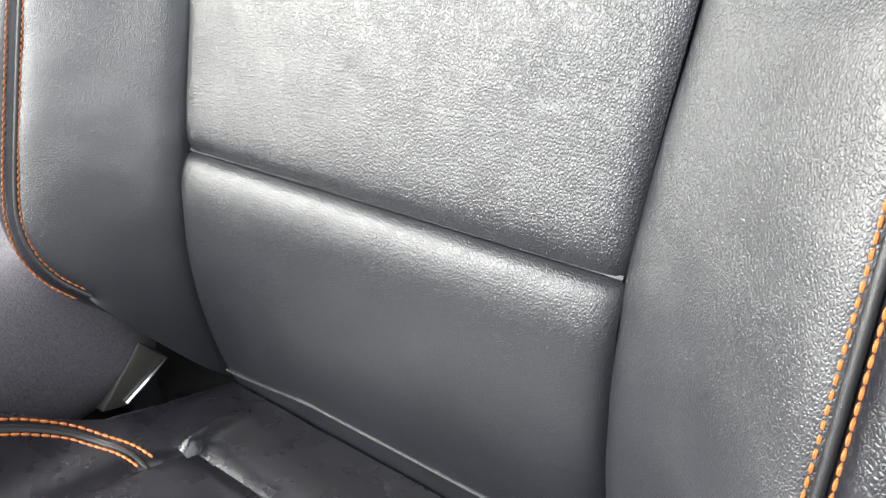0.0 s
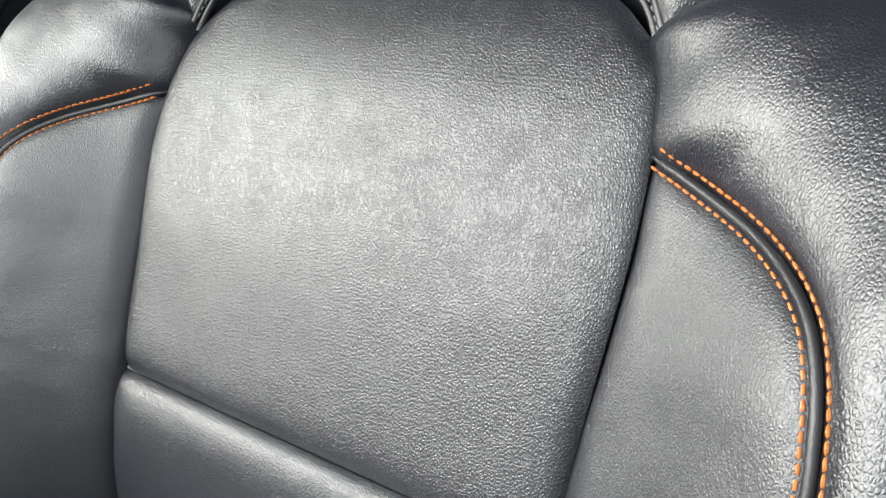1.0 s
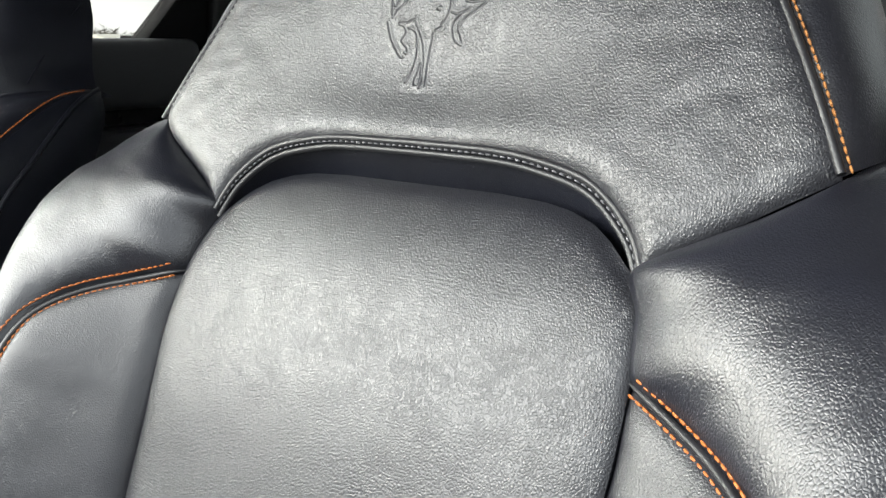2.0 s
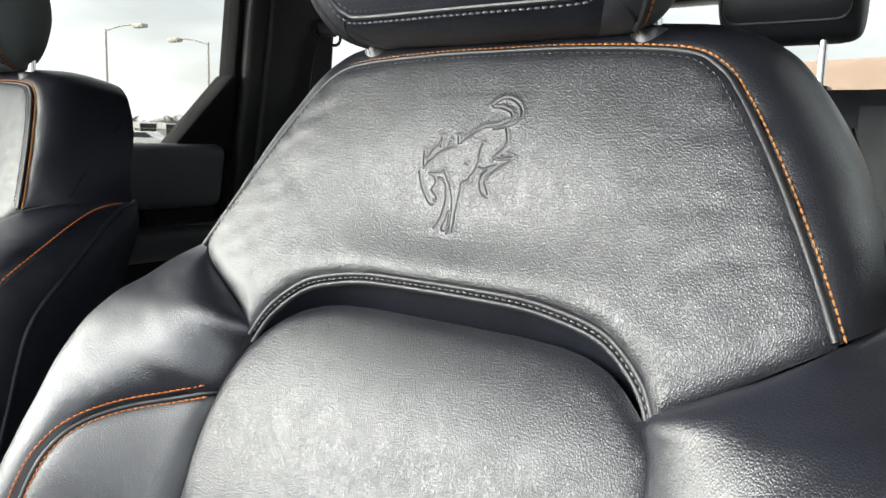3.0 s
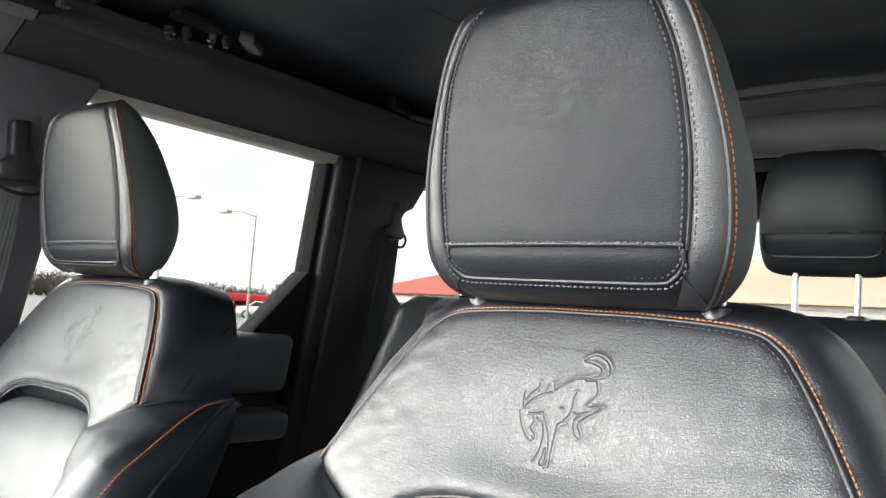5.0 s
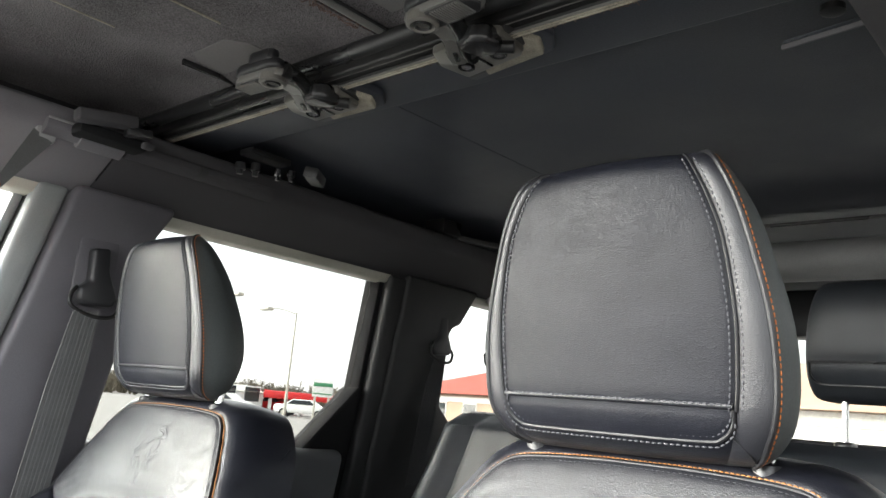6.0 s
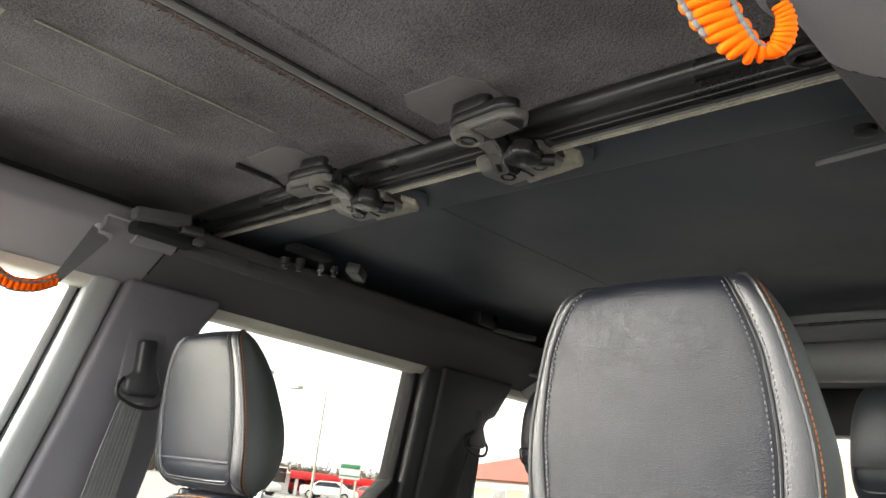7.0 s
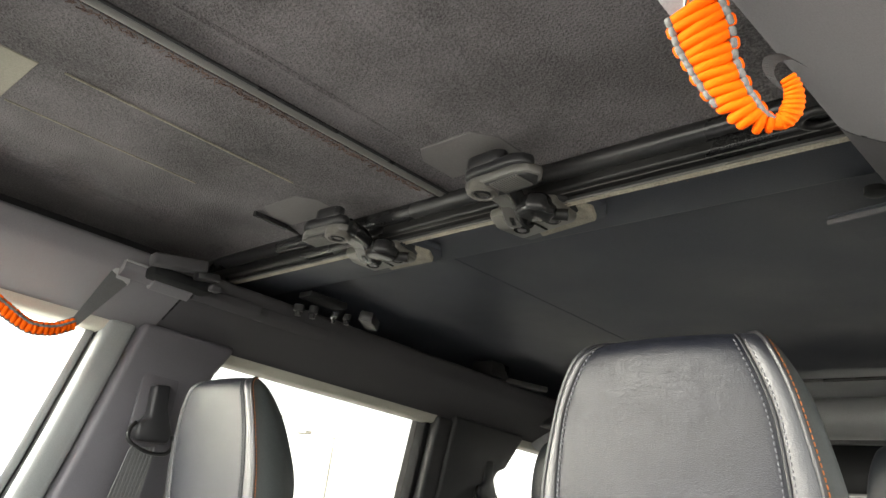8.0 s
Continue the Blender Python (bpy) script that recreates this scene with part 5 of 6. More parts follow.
under(brk, "lip", moved(rbox(-0.055, 0.055, -0.0015, 0.0015, -0.0028, 0.0028, 0.0008, 1), pose(-0.154, 0.556, 1.801, 0, 0, -9)), TRIM_GREY, "thin grey front lip")
under(brk, "screw", lathe([(0.011, 0.0), (0.011, -0.006), (0.006, -0.008), (0.0, -0.008)], (-0.150, 0.528, 1.812), sides=14), BLACK_METAL)


# ---- rear hinges and small fittings over the passenger side ----
fit = empty("roof_fitting", (-1.02, 0.56, 1.78), "cluster of black metal hinge parts under the hardtop", "bracket", kind="structure")
under(fit, "arm", moved(rbox(-0.012, 0.012, -0.030, 0.030, -0.009, 0.009, 0.003), pose(-0.978, 0.600, 1.780, 0, 8, 38)), TRIM_DARK, "grey hinge lever")
for dx, dy, dz, r, ln in ((-0.03, -0.03, -0.01, 0.008, 0.035), (-0.01, 0.0, -0.014, 0.006, 0.03), (0.015, 0.01, -0.018, 0.007, 0.028), (-0.045, -0.05, -0.012, 0.009, 0.03)):
    under(fit, "bolt", lathe([(r, 0.0), (r, -ln * 0.35), (r * 0.6, -ln * 0.4), (r * 0.6, -ln * 0.62)], (-1.01 + dx, 0.555 + dy, 1.80 + dz), sides=12), CHROME if r == 0.006 else RUBBER)
under(fit, "plate", rbox(-1.055, -1.02, 0.50, 0.58, 1.800, 1.810, 0.002), SEAL_MATTE)
fit2 = empty("roof_fitting", (-1.11, 1.09, 1.82), "small black hinge under the rear hardtop corner", "bracket", kind="structure")
under(fit2, "block", rbox(-1.15, -1.09, 1.05, 1.11, 1.80, 1.832, 0.004), BLACK_METAL)
under(fit2, "tab", rbox(-1.12, -1.095, 1.06, 1.085, 1.80, 1.822, 0.003), TRIM_DARK)
under(fit2, "arm", moved(rbox(-0.05, 0.05, -0.008, 0.008, -0.006, 0.006, 0.002), pose(-1.08, 1.16, 1.80, 0, 5, 50)), TRIM_DARK)
# dark block that stands for the roll bar's padded end
thing("roll_bar_end", rbox(-1.16, -1.05, 1.31, 1.36, 1.735, 1.80, 0.012, 3), PLASTIC, "black padded end of the roll bar in the rear corner", "housing", (-1.1, 1.33, 1.77))


# ---- seat belts ----
def build_belt(guide, foot, s, web):
    gx, gy, gz = guide
    t = empty("seat_belt", guide, "grey webbing seat belt hanging from black guide", "seat belt", "seat belts")
    under(t, "guide_cover", moved(prism([(-0.012, 0.012), (0.016, 0.016), (0.020, -0.022), (0.038, -0.060), (0.034, -0.076), (-0.016, -0.080), (-0.024, -0.070), (-0.024, -0.052), (-0.008, -0.040)], -0.006, 0.02, "x", 0.006, 3), pose(gx, gy, gz) @ Matrix.Diagonal((s, 1, 1, 1))), PLASTIC, "black plastic guide cover")
    loop = spl([(gx, gy - 0.026, gz - 0.052), (gx - s * 0.002, gy - 0.034, gz - 0.064), (gx - s * 0.005, gy - 0.032, gz - 0.082), (gx - s * 0.006, gy, gz - 0.094), (gx - s * 0.005, gy + 0.032, gz - 0.092), (gx - s * 0.002, gy + 0.044, gz - 0.075), (gx, gy + 0.038, gz - 0.062)], 40)
    under(t, "guide_loop", tube(loop, 0.0034, 10), BLACK_METAL, "black guide loop")
    fx, fy, fz = foot
    rows = []
    for k in np.linspace(0, 1, 24):
        c = np.array((gx - s * 0.008 + (fx - gx) * k, gy - 0.008 + (fy - gy + 0.008) * k, gz - 0.088 + (fz - gz + 0.088) * k))
        w = np.array((0, 0.0205 + 0.0055 * min(1, k * 5), 0.003))
        bow = np.linspace(-1, 1, 9)
        rows.append(c + np.outer(bow, w) + np.outer(0.0004 * np.cos(bow * 9), (s, 0, 0)))
    rows = np.array(rows)
    back_rows = rows + np.array((s * 0.002, 0, 0))
    under(t, "webbing", join(sheet(rows), flip(sheet(back_rows)), sheet([rows[:, 0], back_rows[:, 0]]), sheet([back_rows[:, -1], rows[:, -1]])), web)
    for d in (-0.018, -0.012, -0.006, 0.0, 0.006, 0.012, 0.018):
        line = np.array([r[4] + np.array((-s * 0.0006, d, 0)) for r in rows])
        under(t, "rib", tube(line, 0.0008, 5), web)
    return t


build_belt((-1.182, 0.358, 1.607), (-1.262, 0.318, 1.0), -1, WEB)
build_belt((-1.205, 1.20, 1.625), (-1.225, 1.165, 1.25), -1, WEB_DARK)
build_belt((2 * XC + 1.205, 1.20, 1.625), (2 * XC + 1.225, 1.165, 1.25), 1, WEB_DARK)
thing("belt_slot_cover", moved(rbox(-0.004, 0.004, -0.03, 0.035, -0.06, 0.05, 0.003), pose(-1.2, 0.36, 1.60)), PILLAR_DARK, "dark grey height adjuster cover on the pillar", "cover", (-1.19, 0.345, 1.55), kind="structure")


# ---- rear seats ----
def build_rear_seat(xc, width, label):
    t = empty("rear_seat", (xc, 1.05, FLOOR), label, "car seat", "rear seats")
    a = radians(20)
    sa, ca = math.sin(a), math.cos(a)
    rows = []
    nu, nv = 50, 40
    for v in np.linspace(0, 1, nv):
        u = np.linspace(-1, 1, nu)
        hw = width / 2 * (1 - 0.16 * smooth01((v - 0.45) / 0.55))
        w = 0.05 + 0.03 * smooth01((np.abs(u) - 0.6) / 0.3) - 0.05 * np.abs(u) ** 10 - 0.045 * smooth01((v - 0.93) / 0.07) ** 2
        w = w - 0.008 * np.exp(-np.abs(np.abs(u) - 0.60) / 0.012) - 0.006 * np.exp(-abs(v - 0.70) / 0.01) * (np.abs(u) < 0.6)
        y = 1.00 + v * 0.52 * sa - w
        z = 0.93 + v * 0.52 * ca
        rows.append(np.stack([xc + u * hw, y, np.full(nu, z)], 1))
    rows = np.array(rows)
    behind = rows.copy()
    behind[:, :, 1] = (1.00 + np.linspace(0, 1, nv) * 0.52 * sa)[:, None] + 0.07
    under(t, "backrest", join(sheet(rows), flip(sheet(behind)), sheet([rows[-1], behind[-1]]), sheet([rows[:, 0], behind[:, 0]]), sheet([behind[:, -1], rows[:, -1]])), LEATHER_REAR, "black leather rear backrest")
    under(t, "cushion", rbox(xc - width / 2, xc + width / 2, 0.55, 1.03, 0.78, 0.95, 0.035, 4), LEATHER_REAR, "black leather rear cushion")
    under(t, "base", rbox(xc - width / 2 + 0.03, xc + width / 2 - 0.03, 0.62, 1.08, FLOOR, 0.80, 0.01), PLASTIC)
    return t


def build_rear_headrest(t, x):
    prof = [(1.487, 0.066, 1.205), (1.490, 0.082, 1.190), (1.500, 0.092, 1.175), (1.53, 0.0965, 1.155), (1.57, 0.096, 1.145), (1.62, 0.091, 1.142), (1.655, 0.083, 1.148), (1.674, 0.073, 1.160), (1.682, 0.058, 1.185)]
    p = resample(prof, 49)
    rows, gap = [], 0.0025
    for z, h, f in p:
        a = np.linspace(0, 2 * np.pi, 49)
        c, s = np.cos(a), np.sin(a)
        e = 0.45
        y = f + (1.235 - f) * (0.5 + 0.5 * np.sign(s) * np.abs(s) ** e)
        y = y + gap * np.exp(-abs(z - 1.547) / 0.003) * (s < -0.3)
        rows.append(np.stack([x + h * np.sign(c) * np.abs(c) ** e, y, np.full(49, z)], 1))
    h = under(t, "headrest", join(sheet(rows), sheet([rows[-1], np.tile(np.mean(rows[-1], 0), (49, 1))]), sheet([np.tile(np.mean(rows[0], 0), (49, 1)), rows[0]])), LEATHER_REAR, "black leather rear headrest")
    o = np.array(t.location)
    loop = spl([(x - 0.084, 1.546), (x - 0.085, 1.526), (x - 0.074, 1.514), (x - 0.05, 1.512), (x + 0.05, 1.512), (x + 0.074, 1.514), (x + 0.085, 1.526), (x + 0.084, 1.546)], 60)
    yy = np.interp(loop[:, 1], p[:, 0], p[:, 2])
    part("seam", (np.array(tube(np.stack([loop[:, 0], yy - 0.0002, loop[:, 1]], 1), 0.0022, 6)[0]) - o, tube(np.stack([loop[:, 0], yy, loop[:, 1]], 1), 0.0022, 6)[1]), PIPING, h)
    u = np.linspace(-0.088, 0.088, 30)
    line = np.stack([x + u, np.full(30, np.interp(1.547, p[:, 0], p[:, 2])) + 0.002 + 0.004 * (np.abs(u) / 0.088) ** 8, np.full(30, 1.547)], 1)
    part("seam", tube(line - o, 0.0024, 6), RUBBER, h, "dark seam across the headrest")
    for s in (-0.045, 0.045):
        under(t, "post", tube([(x + s, 1.199, 1.418), (x + s, 1.20, 1.50)], 0.0055, 12), CHROME, "polished steel headrest post")
        under(t, "collar", rbox(x + s - 0.014, x + s + 0.014, 1.182, 1.218, 1.408, 1.426, 0.005), RUBBER)


rs_a = build_rear_seat(-0.895, 0.50, "black leather rear seat beside the door")
rs_b = build_rear_seat(-0.325, 0.62, "black leather rear double seat with headrest")
build_rear_headrest(rs_a, -0.945)
build_rear_headrest(rs_b, -0.280)
thing("parcel_ledge", rbox(XC - 0.56, XC + 0.56, 1.27, 1.34, 1.395, 1.425, 0.01), RUBBER, "black plastic ledge behind the rear seats", "ledge", (XC, 1.3, 1.43), kind="structure")

# ---- between the front seats ----
console = empty("centre_console", (XC, 0.0, FLOOR), "centre console with heather grey padded armrest", "console")
under(console, "body", rbox(XC - 0.105, XC + 0.105, -0.80, 0.20, FLOOR, 0.83, 0.02), PLASTIC)
under(console, "armrest", rbox(XC - 0.115, XC + 0.125, -0.25, 0.225, 0.815, 0.955, 0.04, 6), HEATHER, "heather grey padded armrest lid")
buckle = empty("belt_buckle", (-0.487, 0.19, 0.70), "grey seat belt buckle with bright edge beside the seat", "buckle")
under(buckle, "stalk", rbox(-0.492, -0.482, 0.172, 0.198, 0.62, 0.83, 0.003), PLASTIC)
under(buckle, "housing", prism([(0.152, 0.830), (0.196, 0.864), (0.212, 0.838), (0.170, 0.822)], -0.496, -0.484, "x", 0.002), PLATE_GREY)
under(buckle, "bright_edge", tube([(-0.483, 0.170, 0.8255), (-0.483, 0.191, 0.8325), (-0.483, 0.2105, 0.8395)], 0.0022, 8), CHROME)


# ---- grab straps ----
def build_cord_strap(name, centre, across, turns, fat, label, hooked=False):
    """A braided strap: orange wraps across it, and along both edges a chain of grey knots with orange bights outside."""
    c, w = spl(centre, turns * 4), resample(across, turns * 4)
    t = empty(name, c[len(c) // 2], label, "grab strap", "grab straps")
    tan = np.gradient(c, axis=0)
    step = np.linalg.norm(tan, axis=1) * 4
    tan /= np.linalg.norm(tan, axis=1)[:, None]
    hw = np.linalg.norm(w, axis=1)
    n = np.cross(tan, w / hw[:, None])
    n /= np.linalg.norm(n, axis=1)[:, None]
    r = np.minimum(step * fat, hw * 0.5)
    tail = smooth01((np.linspace(0, 1, len(c)) - 0.66) / 0.2) if hooked else np.zeros(len(c))
    fatness = hw * 0.55 * (1 - tail) + tail * np.interp(np.linspace(0, 1, len(c)), (0.66, 0.8, 1), (0.0072, 0.0056, 0.0031))
    under(t, "core", tube(c, fatness, 12), CORD_ORANGE, "wrapped core of the strap")
    extra = [k * 4 + 4 for k in range(turns - 1) if tail[k * 4 + 2] > 0.25]
    for i in extra:
        a = np.linspace(0, 2 * np.pi, 21)
        ring = np.array([c[i] + 0.88 * fatness[i] * (w[i] / hw[i] * np.cos(x) + n[i] * np.sin(x)) for x in a])
        under(t, "wrap", tube(ring, step[i] * 0.27, 8), CORD_ORANGE, "orange cord wrap")
    for k in range(turns):
        i = k * 4 + 2
        a = np.linspace(0, 2 * np.pi, 21)
        skew = (0.3 if k % 2 else -0.15) * r[i]
        rr = r[i] * (1 - tail[i]) + step[i] * 0.27 * tail[i]
        half = w[i] * (0.9 * (1 - tail[i]) + tail[i] * 0.85 * fatness[i] / hw[i])
        deep = (hw[i] * 0.25 + r[i] * 0.9) * (1 - tail[i]) + tail[i] * 0.85 * fatness[i]
        ring = np.array([c[i] + half * np.cos(x) + n[i] * deep * np.sin(x) + tan[i] * skew * np.cos(x) for x in a])
        under(t, "wrap", tube(ring, rr, 10), CORD_ORANGE, "orange cord wrap")
        for s in (-1, 1):
            if i > (0.5 if s < 0 else 0.8) * len(c) and hooked:
                continue
            line = c + s * w
            d = line[min(i + 2, len(c) - 1)] - line[i - 2]
            d = d / (np.linalg.norm(d) + 1e-9)
            for f in (-1, 1):
                e = line[i] + n[i] * f * (hw[i] * 0.12 + r[i] * 0.9)
                h = step[i] * 0.52
                under(t, "knot", tube([e - d * h, e - d * h * 0.6, e + d * h * 0.6, e + d * h], np.array((0.4, 0.62, 0.62, 0.4)) * r[i], 8), CORD_GREY, "grey cord knot on the strap's edge")
            if k % 2:
                e = line[i] + s * w[i] / hw[i] * r[i] * 0.3
                under(t, "bight", tube([e - d * r[i] * 1.0, e - d * r[i] * 0.5, e + d * r[i] * 0.5, e + d * r[i] * 1.0], np.array((0.45, 0.75, 0.75, 0.45)) * r[i], 10), CORD_ORANGE, "orange cord bight")
    return t


strap = build_cord_strap("grab_strap",
                         [(-0.0917, 0.0572, 1.695), (-0.0907, 0.0623, 1.6883), (-0.0896, 0.0691, 1.6794), (-0.0893, 0.0755, 1.6705), (-0.0878, 0.081, 1.6638), (-0.0859, 0.086, 1.6579), (-0.083, 0.091, 1.6528),
                          (-0.0793, 0.096, 1.6483), (-0.0743, 0.1, 1.646), (-0.0689, 0.1025, 1.646), (-0.0644, 0.1025, 1.649), (-0.0611, 0.1001, 1.6547), (-0.0603, 0.0968, 1.6599), (-0.0615, 0.0934, 1.6639)],
                         [(0.0115, 0.0021, 0.0048), (0.0116, 0.0021, 0.0049), (0.0119, 0.0019, 0.0053), (0.0108, 0.0024, 0.0039), (0.0094, 0.0026, 0.0027), (0.0088, 0.0026, 0.0023), (0.0079, 0.0023, 0.0021),
                          (0.0069, 0.0015, 0.0025), (0.0048, -0.0001, 0.0034), (0.0017, -0.0017, 0.0035), (-0.0015, -0.0019, 0.0017), (-0.0022, -0.0013, 0.0004), (-0.0023, -0.0008, -0.0005), (-0.0015, 0.0, -0.001)],
                         22, 0.64, "bright orange and grey braided cord grab strap with hooked end", True)
away = np.array((-0.363, 0.762, 0.537))


def ribbon(line, half, thick, wide):
    """A flat band along a line, half wide to both sides along the direction wide."""
    p = spl(line, 24)
    d = np.array(wide) / np.linalg.norm(wide)
    rows = []
    for a in p:
        q = [a + d * half * k for k in (-1, -0.4, 0.4, 1)]
        rows.append(q + [x + away * thick for x in q[::-1]] + [q[0]])
    return sheet(rows)


under(strap, "tongue", ribbon([(-0.103, 0.050, 1.712), (-0.099, 0.0545, 1.704), (-0.0955, 0.0595, 1.697), (-0.093, 0.064, 1.690)], 0.0088, 0.002, (0.0165, 0.0018, 0.0055)), TRIM_GREY, "grey metal strap tongue")
ring = np.array([np.array((-0.0905, 0.0612, 1.699)) + 0.0062 * (np.cos(a) * np.array((0.93, 0.17, 0.39)) + np.sin(a) * np.array((0.06, -0.64, 0.76))) for a in np.linspace(0, 2 * np.pi, 25)])
under(strap, "eyelet", tube(ring, 0.0013, 8), CHROME, "steel eyelet")
under(strap, "webbing_loop", ribbon([(-0.058, 0.1032, 1.6748), (-0.0629, 0.0983, 1.6784), (-0.0696, 0.0957, 1.6776), (-0.0721, 0.0976, 1.6731), (-0.0707, 0.1017, 1.6684), (-0.0677, 0.1056, 1.6648)], 0.0034, 0.0012, (0.4, 0.6, -0.2)), WEB_DARK, "grey webbing loop")
tie = empty("tie_down_ring", (-0.141, 0.362, 1.803), "black metal tie-down ring at the rail's end", "ring", kind="structure")
under(tie, "ring", tube(np.array([(-0.141 + 0.016 * math.cos(a), 0.362 + 0.012 * math.sin(a), 1.803) for a in np.linspace(0, 2 * np.pi, 25)]), 0.0042, 10), BLACK_METAL)
under(tie, "plate", lathe([(0.021, 0.012), (0.021, 0.004), (0.012, 0.002), (0.0, 0.002)], (-0.141, 0.362, 1.803), sides=24), RUBBER)

strap_b = build_cord_strap("grab_strap",
                           [(-1.106, 0.170, 1.664), (-1.105, 0.150, 1.651), (-1.104, 0.135, 1.6455), (-1.104, 0.118, 1.643), (-1.104, 0.103, 1.6455), (-1.104, 0.069, 1.66), (-1.103, 0.03, 1.68), (-1.101, -0.03, 1.715)],
                           [(0.004, -0.002, 0.005), (0.004, -0.001, 0.0055), (0.004, 0.0, 0.006), (0.004, 0.001, 0.0065), (0.004, 0.002, 0.0065), (0.004, 0.003, 0.0065), (0.004, 0.003, 0.0065), (0.004, 0.003, 0.0065)],
                           30, 0.62, "orange and grey braided cord grab strap on the side rail")
web = []
for k in np.linspace(0, 1, 14):
    c = np.array((-1.106 - 0.006 * k, 0.168 + 0.048 * k, 1.662 + 0.088 * k))
    hw = 0.005 + 0.009 * k
    web.append([c + np.array((0.0015, q * hw, -q * hw * 0.5)) for q in (-1, -0.3, 0.3, 1)] + [c + np.array((-0.0015, q * hw, -q * hw * 0.5)) for q in (1, 0.3, -0.3, -1)] + [c + np.array((0.0015, -hw, hw * 0.5))])
under(strap_b, "webbing", sheet(web), WEB, "black webbing end of the strap")


# ---- outside ----
ground = thing("ground", rbox(-600, 600, -600, 600, -0.5, 0.0, 0.0), ASPHALT, "grey asphalt car park reaching the horizon", "ground", kind="structure")


def bearing(deg, dist, z=0.0):
    return np.array((dist * math.sin(radians(deg)), dist * math.cos(radians(deg)), z))


def build_lamp(deg, dist, height, arm):
    b = bearing(deg, dist)
    t = empty("street_lamp", b, "tall galvanised car park lamp with an arm", "street lamp", "street lamps")
    part("pole", tube([(0, 0, 0), (0, 0, height * 0.5), (0, 0, height)], np.array((0.08, 0.068, 0.048)) * dist / 45, 12), POLE_METAL, t)
    d = np.array((arm, arm * 0.4, 0.0))
    part("arm", tube(spl([(0, 0, height - 0.1), tuple(d * 0.5 + (0, 0, height + 0.15)), tuple(d + (0, 0, height + 0.2))], 14), 0.034 * dist / 45, 8), POLE_METAL, t)
    e = d + np.array((0, 0, height + 0.15))
    part("head", rbox(e[0] - 0.45, e[0] + 0.45, e[1] - 0.2, e[1] + 0.2, e[2] - 0.12, e[2] + 0.08, 0.04), POLE_METAL, t, "flat lamp head")
    return t


build_lamp(-52.7, 46, 6.3, -1.9)
build_lamp(-47.8, 70, 5.9, 1.6)
build_lamp(-59.1, 48, 6.9, 2.0)

# sign
sb = bearing(-50.2, 60)
sign = empty("road_sign", sb, "green and white board sign on two posts", "sign")
turn = pose(0, 0, 0, 0, 0, 50)
for dx in (-0.5, 0.5):
    part("post", moved(tube([(dx, 0, 0), (dx, 0, 2.6)], 0.08, 8), turn), POLE_METAL, sign)
part("board", moved(rbox(-0.75, 0.75, -0.08, 0.08, 1.75, 3.1, 0.02), turn), WHITE_PAINT, sign)
part("panel", moved(rbox(-0.70, 0.70, -0.12, -0.082, 2.5, 2.78, 0.01), turn), GREEN_PAINT, sign, "plain green panel")
part("panel", moved(rbox(-0.70, 0.70, -0.12, -0.082, 1.92, 2.02, 0.01), turn), GREEN_PAINT, sign, "plain green panel")


def build_building(name, p, q, depth, wall_h, roof_h, wall_mat, roof_mat, label, windows=6, over=0.6, gable=True):
    """A low building whose front runs from p to q on the ground, with a pitched roof, windows and a band."""
    p, q = np.array(p, float), np.array(q, float)
    ln = np.linalg.norm(q - p)
    d = (q - p) / ln
    m = Matrix.Translation(Vector(p)) @ Matrix.Rotation(math.atan2(d[1], d[0]), 4, "Z")
    t = empty(name, p, label, "building")
    mm = Matrix.Rotation(math.atan2(d[1], d[0]), 4, "Z")
    part("wall", moved(rbox(0, ln, 0, depth, 0, wall_h, 0.03, 1), mm), wall_mat, t)
    part("band", moved(rbox(-0.03, ln + 0.03, -0.05, 0.0, wall_h - 0.5, wall_h - 0.15, 0.02, 1), mm), WHITE_PAINT, t, "pale band under the eaves")
    if gable:
        part("roof", moved(prism([(-over, wall_h), (depth / 2, wall_h + roof_h), (depth + over, wall_h)], -over, ln + over, "x", 0.05, 1), mm), roof_mat, t)
    else:
        bm = bmesh.new()
        base = [(-over, -over), (ln + over, -over), (ln + over, depth + over), (-over, depth + over)]
        lo = [bm.verts.new((x, y, wall_h)) for x, y in base]
        k = depth / 2
        hi = [bm.verts.new((k, k, wall_h + roof_h)), bm.verts.new((ln - k, k, wall_h + roof_h))]
        bm.faces.new(lo[::-1]), bm.faces.new((lo[0], lo[1], hi[1], hi[0])), bm.faces.new((lo[1], lo[2], hi[1]))
        bm.faces.new((lo[2], lo[3], hi[0], hi[1])), bm.faces.new((lo[3], lo[0], hi[0]))
        part("roof", moved(grab(bm), mm), roof_mat, t, smooth=False)
    for k in range(windows):
        x = ln * (k + 0.5) / windows
        win = part("window", moved(rbox(x - 0.8, x + 0.8, -0.06, 0.05, 0.8, 2.2, 0.02, 1), mm), WHITE_PAINT, t, "white window frame")
        part("pane", moved(rbox(x - 0.7, x + 0.7, -0.09, -0.061, 0.9, 2.1, 0.01, 1), mm), DARK_GLASS, win)
    return t


build_building("shop_building", bearing(-44.5, 60), bearing(-30, 42), 9, 2.7, 1.9, STUCCO, ROOF_RED, "low tan building with a red hipped roof", 6, 0.8, gable=False)
build_building("long_building", bearing(-33, 36), bearing(6, 25), 14, 2.55, 2.3, WHITE_PAINT, ROOF_TAN, "long pale building with a low tan roof", 0, 0.9)
build_building("white_shed", bearing(-57.5, 70), bearing(-54.2, 72), 8, 1.7, 0.6, WHITE_PAINT, POLE_METAL, "low white shed beyond the car park", 2, 0.3)

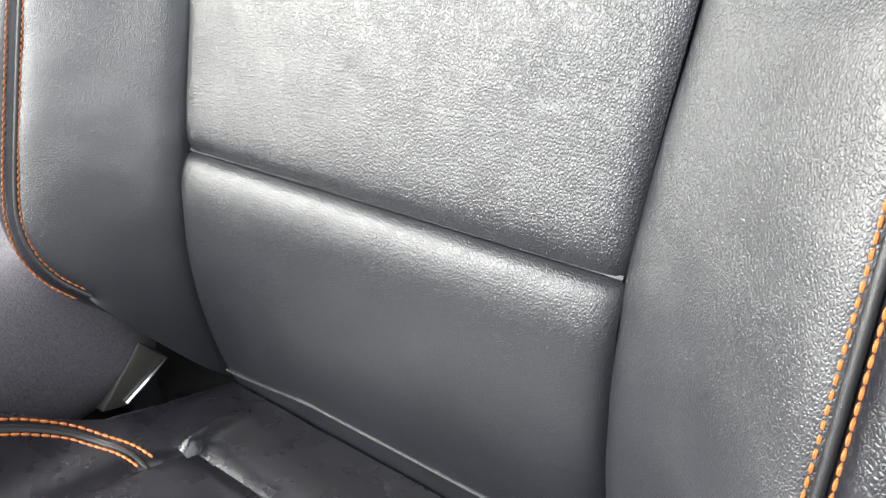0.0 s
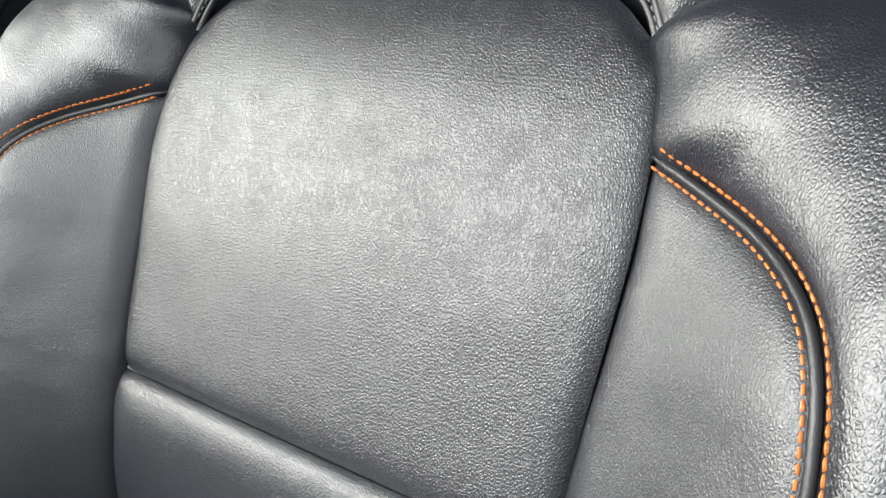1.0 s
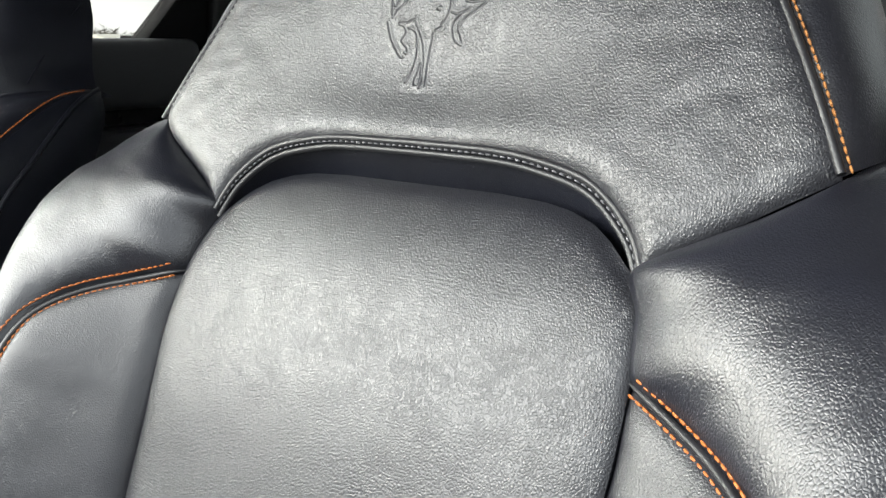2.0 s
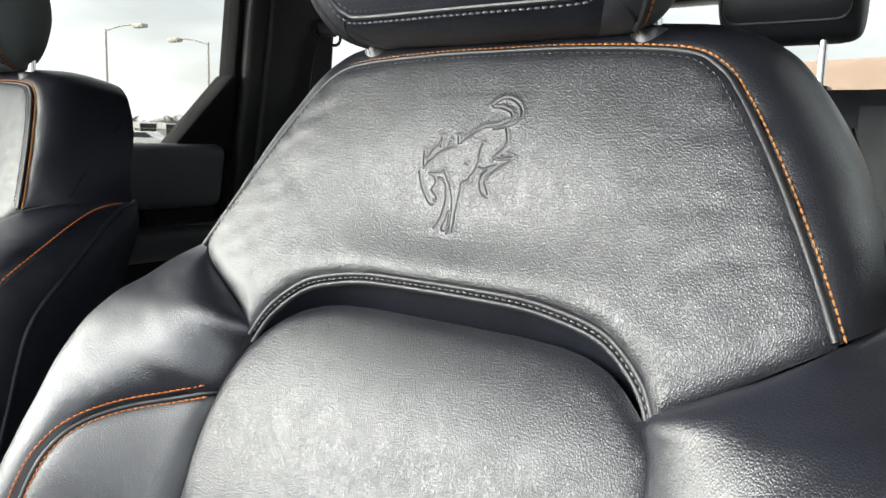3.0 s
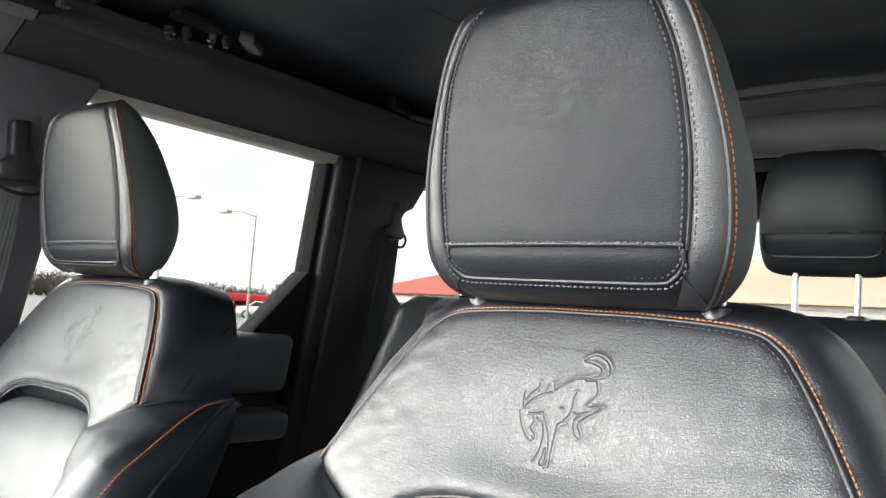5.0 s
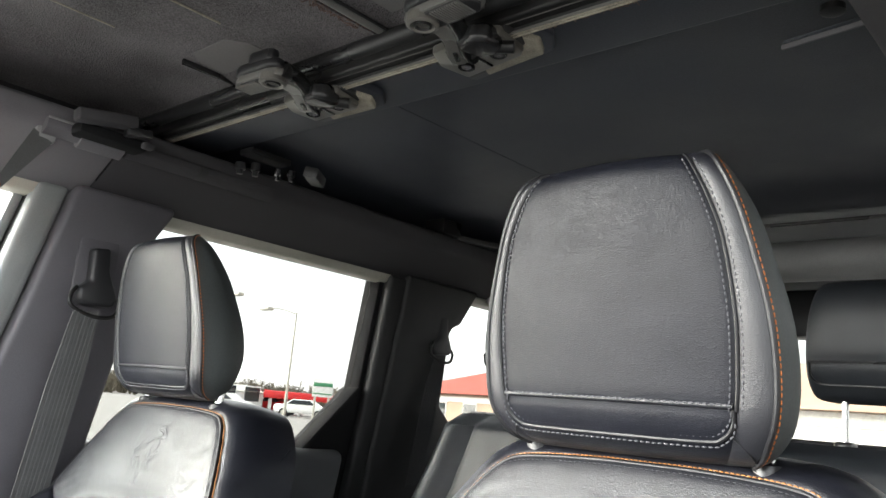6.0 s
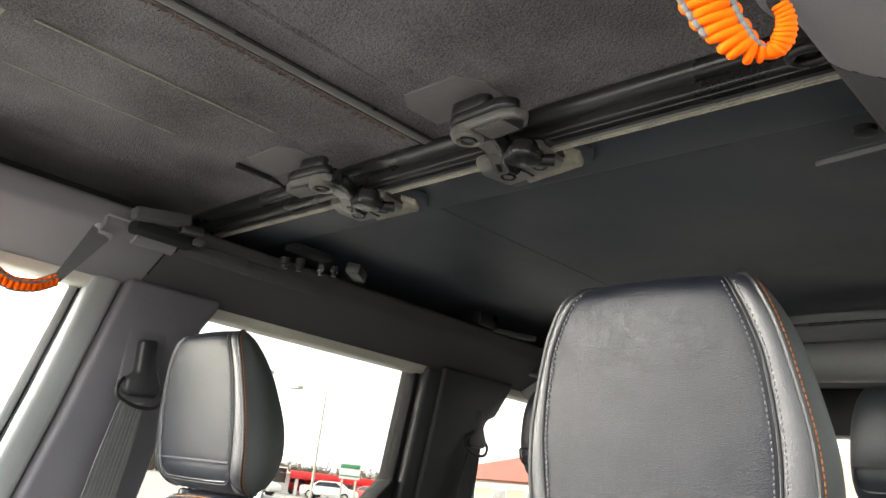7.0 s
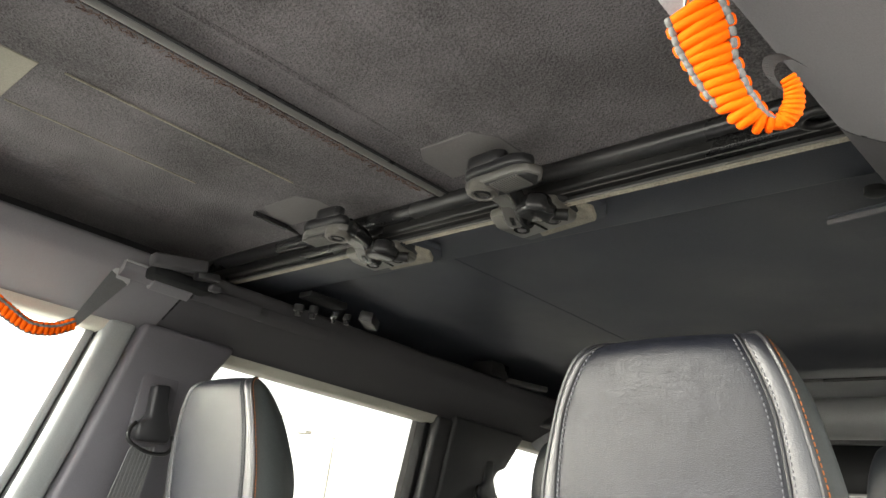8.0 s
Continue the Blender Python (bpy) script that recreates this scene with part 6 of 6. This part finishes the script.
# fuel station canopy
cn = bearing(-50.5, 74)
canopy = empty("station_canopy", cn, "red flat canopy on white posts", "canopy")
cm = pose(0, 0, 0, 0, 0, 50)
part("fascia", moved(rbox(-4.6, 4.6, -3, 3, 1.35, 2.0, 0.08), cm), RED_PAINT, canopy)
for dx in (-4, -1.4, 1.4, 4):
    for dy in (-2.4, 2.4):
        part("post", moved(rbox(dx - 0.15, dx + 0.15, dy - 0.15, dy + 0.15, 0, 1.4, 0.03), cm), WHITE_PAINT, canopy)


def build_car(deg, dist, yaw, paint, label):
    t = empty("parked_car", bearing(deg, dist), label, "car", "parked cars")
    m = pose(0, 0, 0, 0, 0, yaw)
    side = [(-2.2, 0.35), (-2.25, 0.75), (-2.1, 0.95), (-1.35, 1.0), (-0.75, 1.42), (0.7, 1.45), (1.35, 1.02), (2.15, 0.85), (2.25, 0.55), (2.2, 0.35)]
    part("body", moved(prism(side, -0.85, 0.85, "y", 0.08, 2), m), paint, t)
    for s in (-1, 1):
        part("window", moved(prism([(-1.15, 1.02), (-0.7, 1.36), (0.65, 1.38), (1.15, 1.04)], s * 0.84, s * 0.862, "y", 0.0), m), DARK_GLASS, t)
        for x in (-1.4, 1.4):
            wheel = part("wheel", moved(lathe([(0.2, -0.11), (0.33, -0.1), (0.34, 0.0), (0.33, 0.1), (0.2, 0.11)], (x, s * 0.8, 0.34), "y", 18), m), RUBBER, t)
            part("rim", moved(lathe([(0.0, -0.02), (0.2, -0.02), (0.2, 0.02), (0.0, 0.02)], (x, s * 0.915, 0.34), "y", 14), m), POLE_METAL, wheel)
    return t


build_car(-53.4, 74, 20, RED_PAINT, "red saloon car parked on the asphalt")
build_car(-51.4, 66, 40, WHITE_PAINT, "white saloon car parked on the asphalt")
build_car(-48.3, 70, 10, RED_PAINT, "red saloon car parked on the asphalt")
build_car(-57.0, 58, 30, BODY_PAINT, "pale saloon car parked on the asphalt")

# bare trees along the horizon
def build_wood():
    out = []
    rng = random.Random(5)
    for k in range(420):
        deg = rng.uniform(-75, -30)
        b = bearing(deg, rng.uniform(120, 170))
        h = rng.uniform(2.2, 4.6)
        n = 5
        for j in range(n):
            a = rng.uniform(0, 6.28)
            r = rng.uniform(0.5, 1.6)
            top = b + np.array((r * math.cos(a), r * math.sin(a), h * rng.uniform(0.6, 1.0)))
            midp = (b + top) / 2 + np.array((0.2 * math.cos(a), 0.2 * math.sin(a), 0.5))
            out.append(tube([b, midp, top], (0.16, 0.09, 0.03), 4))
            for q in range(5):
                aa = rng.uniform(0, 6.28)
                e = midp + (top - midp) * rng.random()
                out.append(tube([e, e + np.array((math.cos(aa) * 0.9, math.sin(aa) * 0.9, rng.uniform(0.1, 0.8)))], (0.07, 0.02), 3))
    return join(*out)


thing("far_trees", build_wood(), LEAF, "row of bare winter trees on the horizon", "trees", kind="stuff")
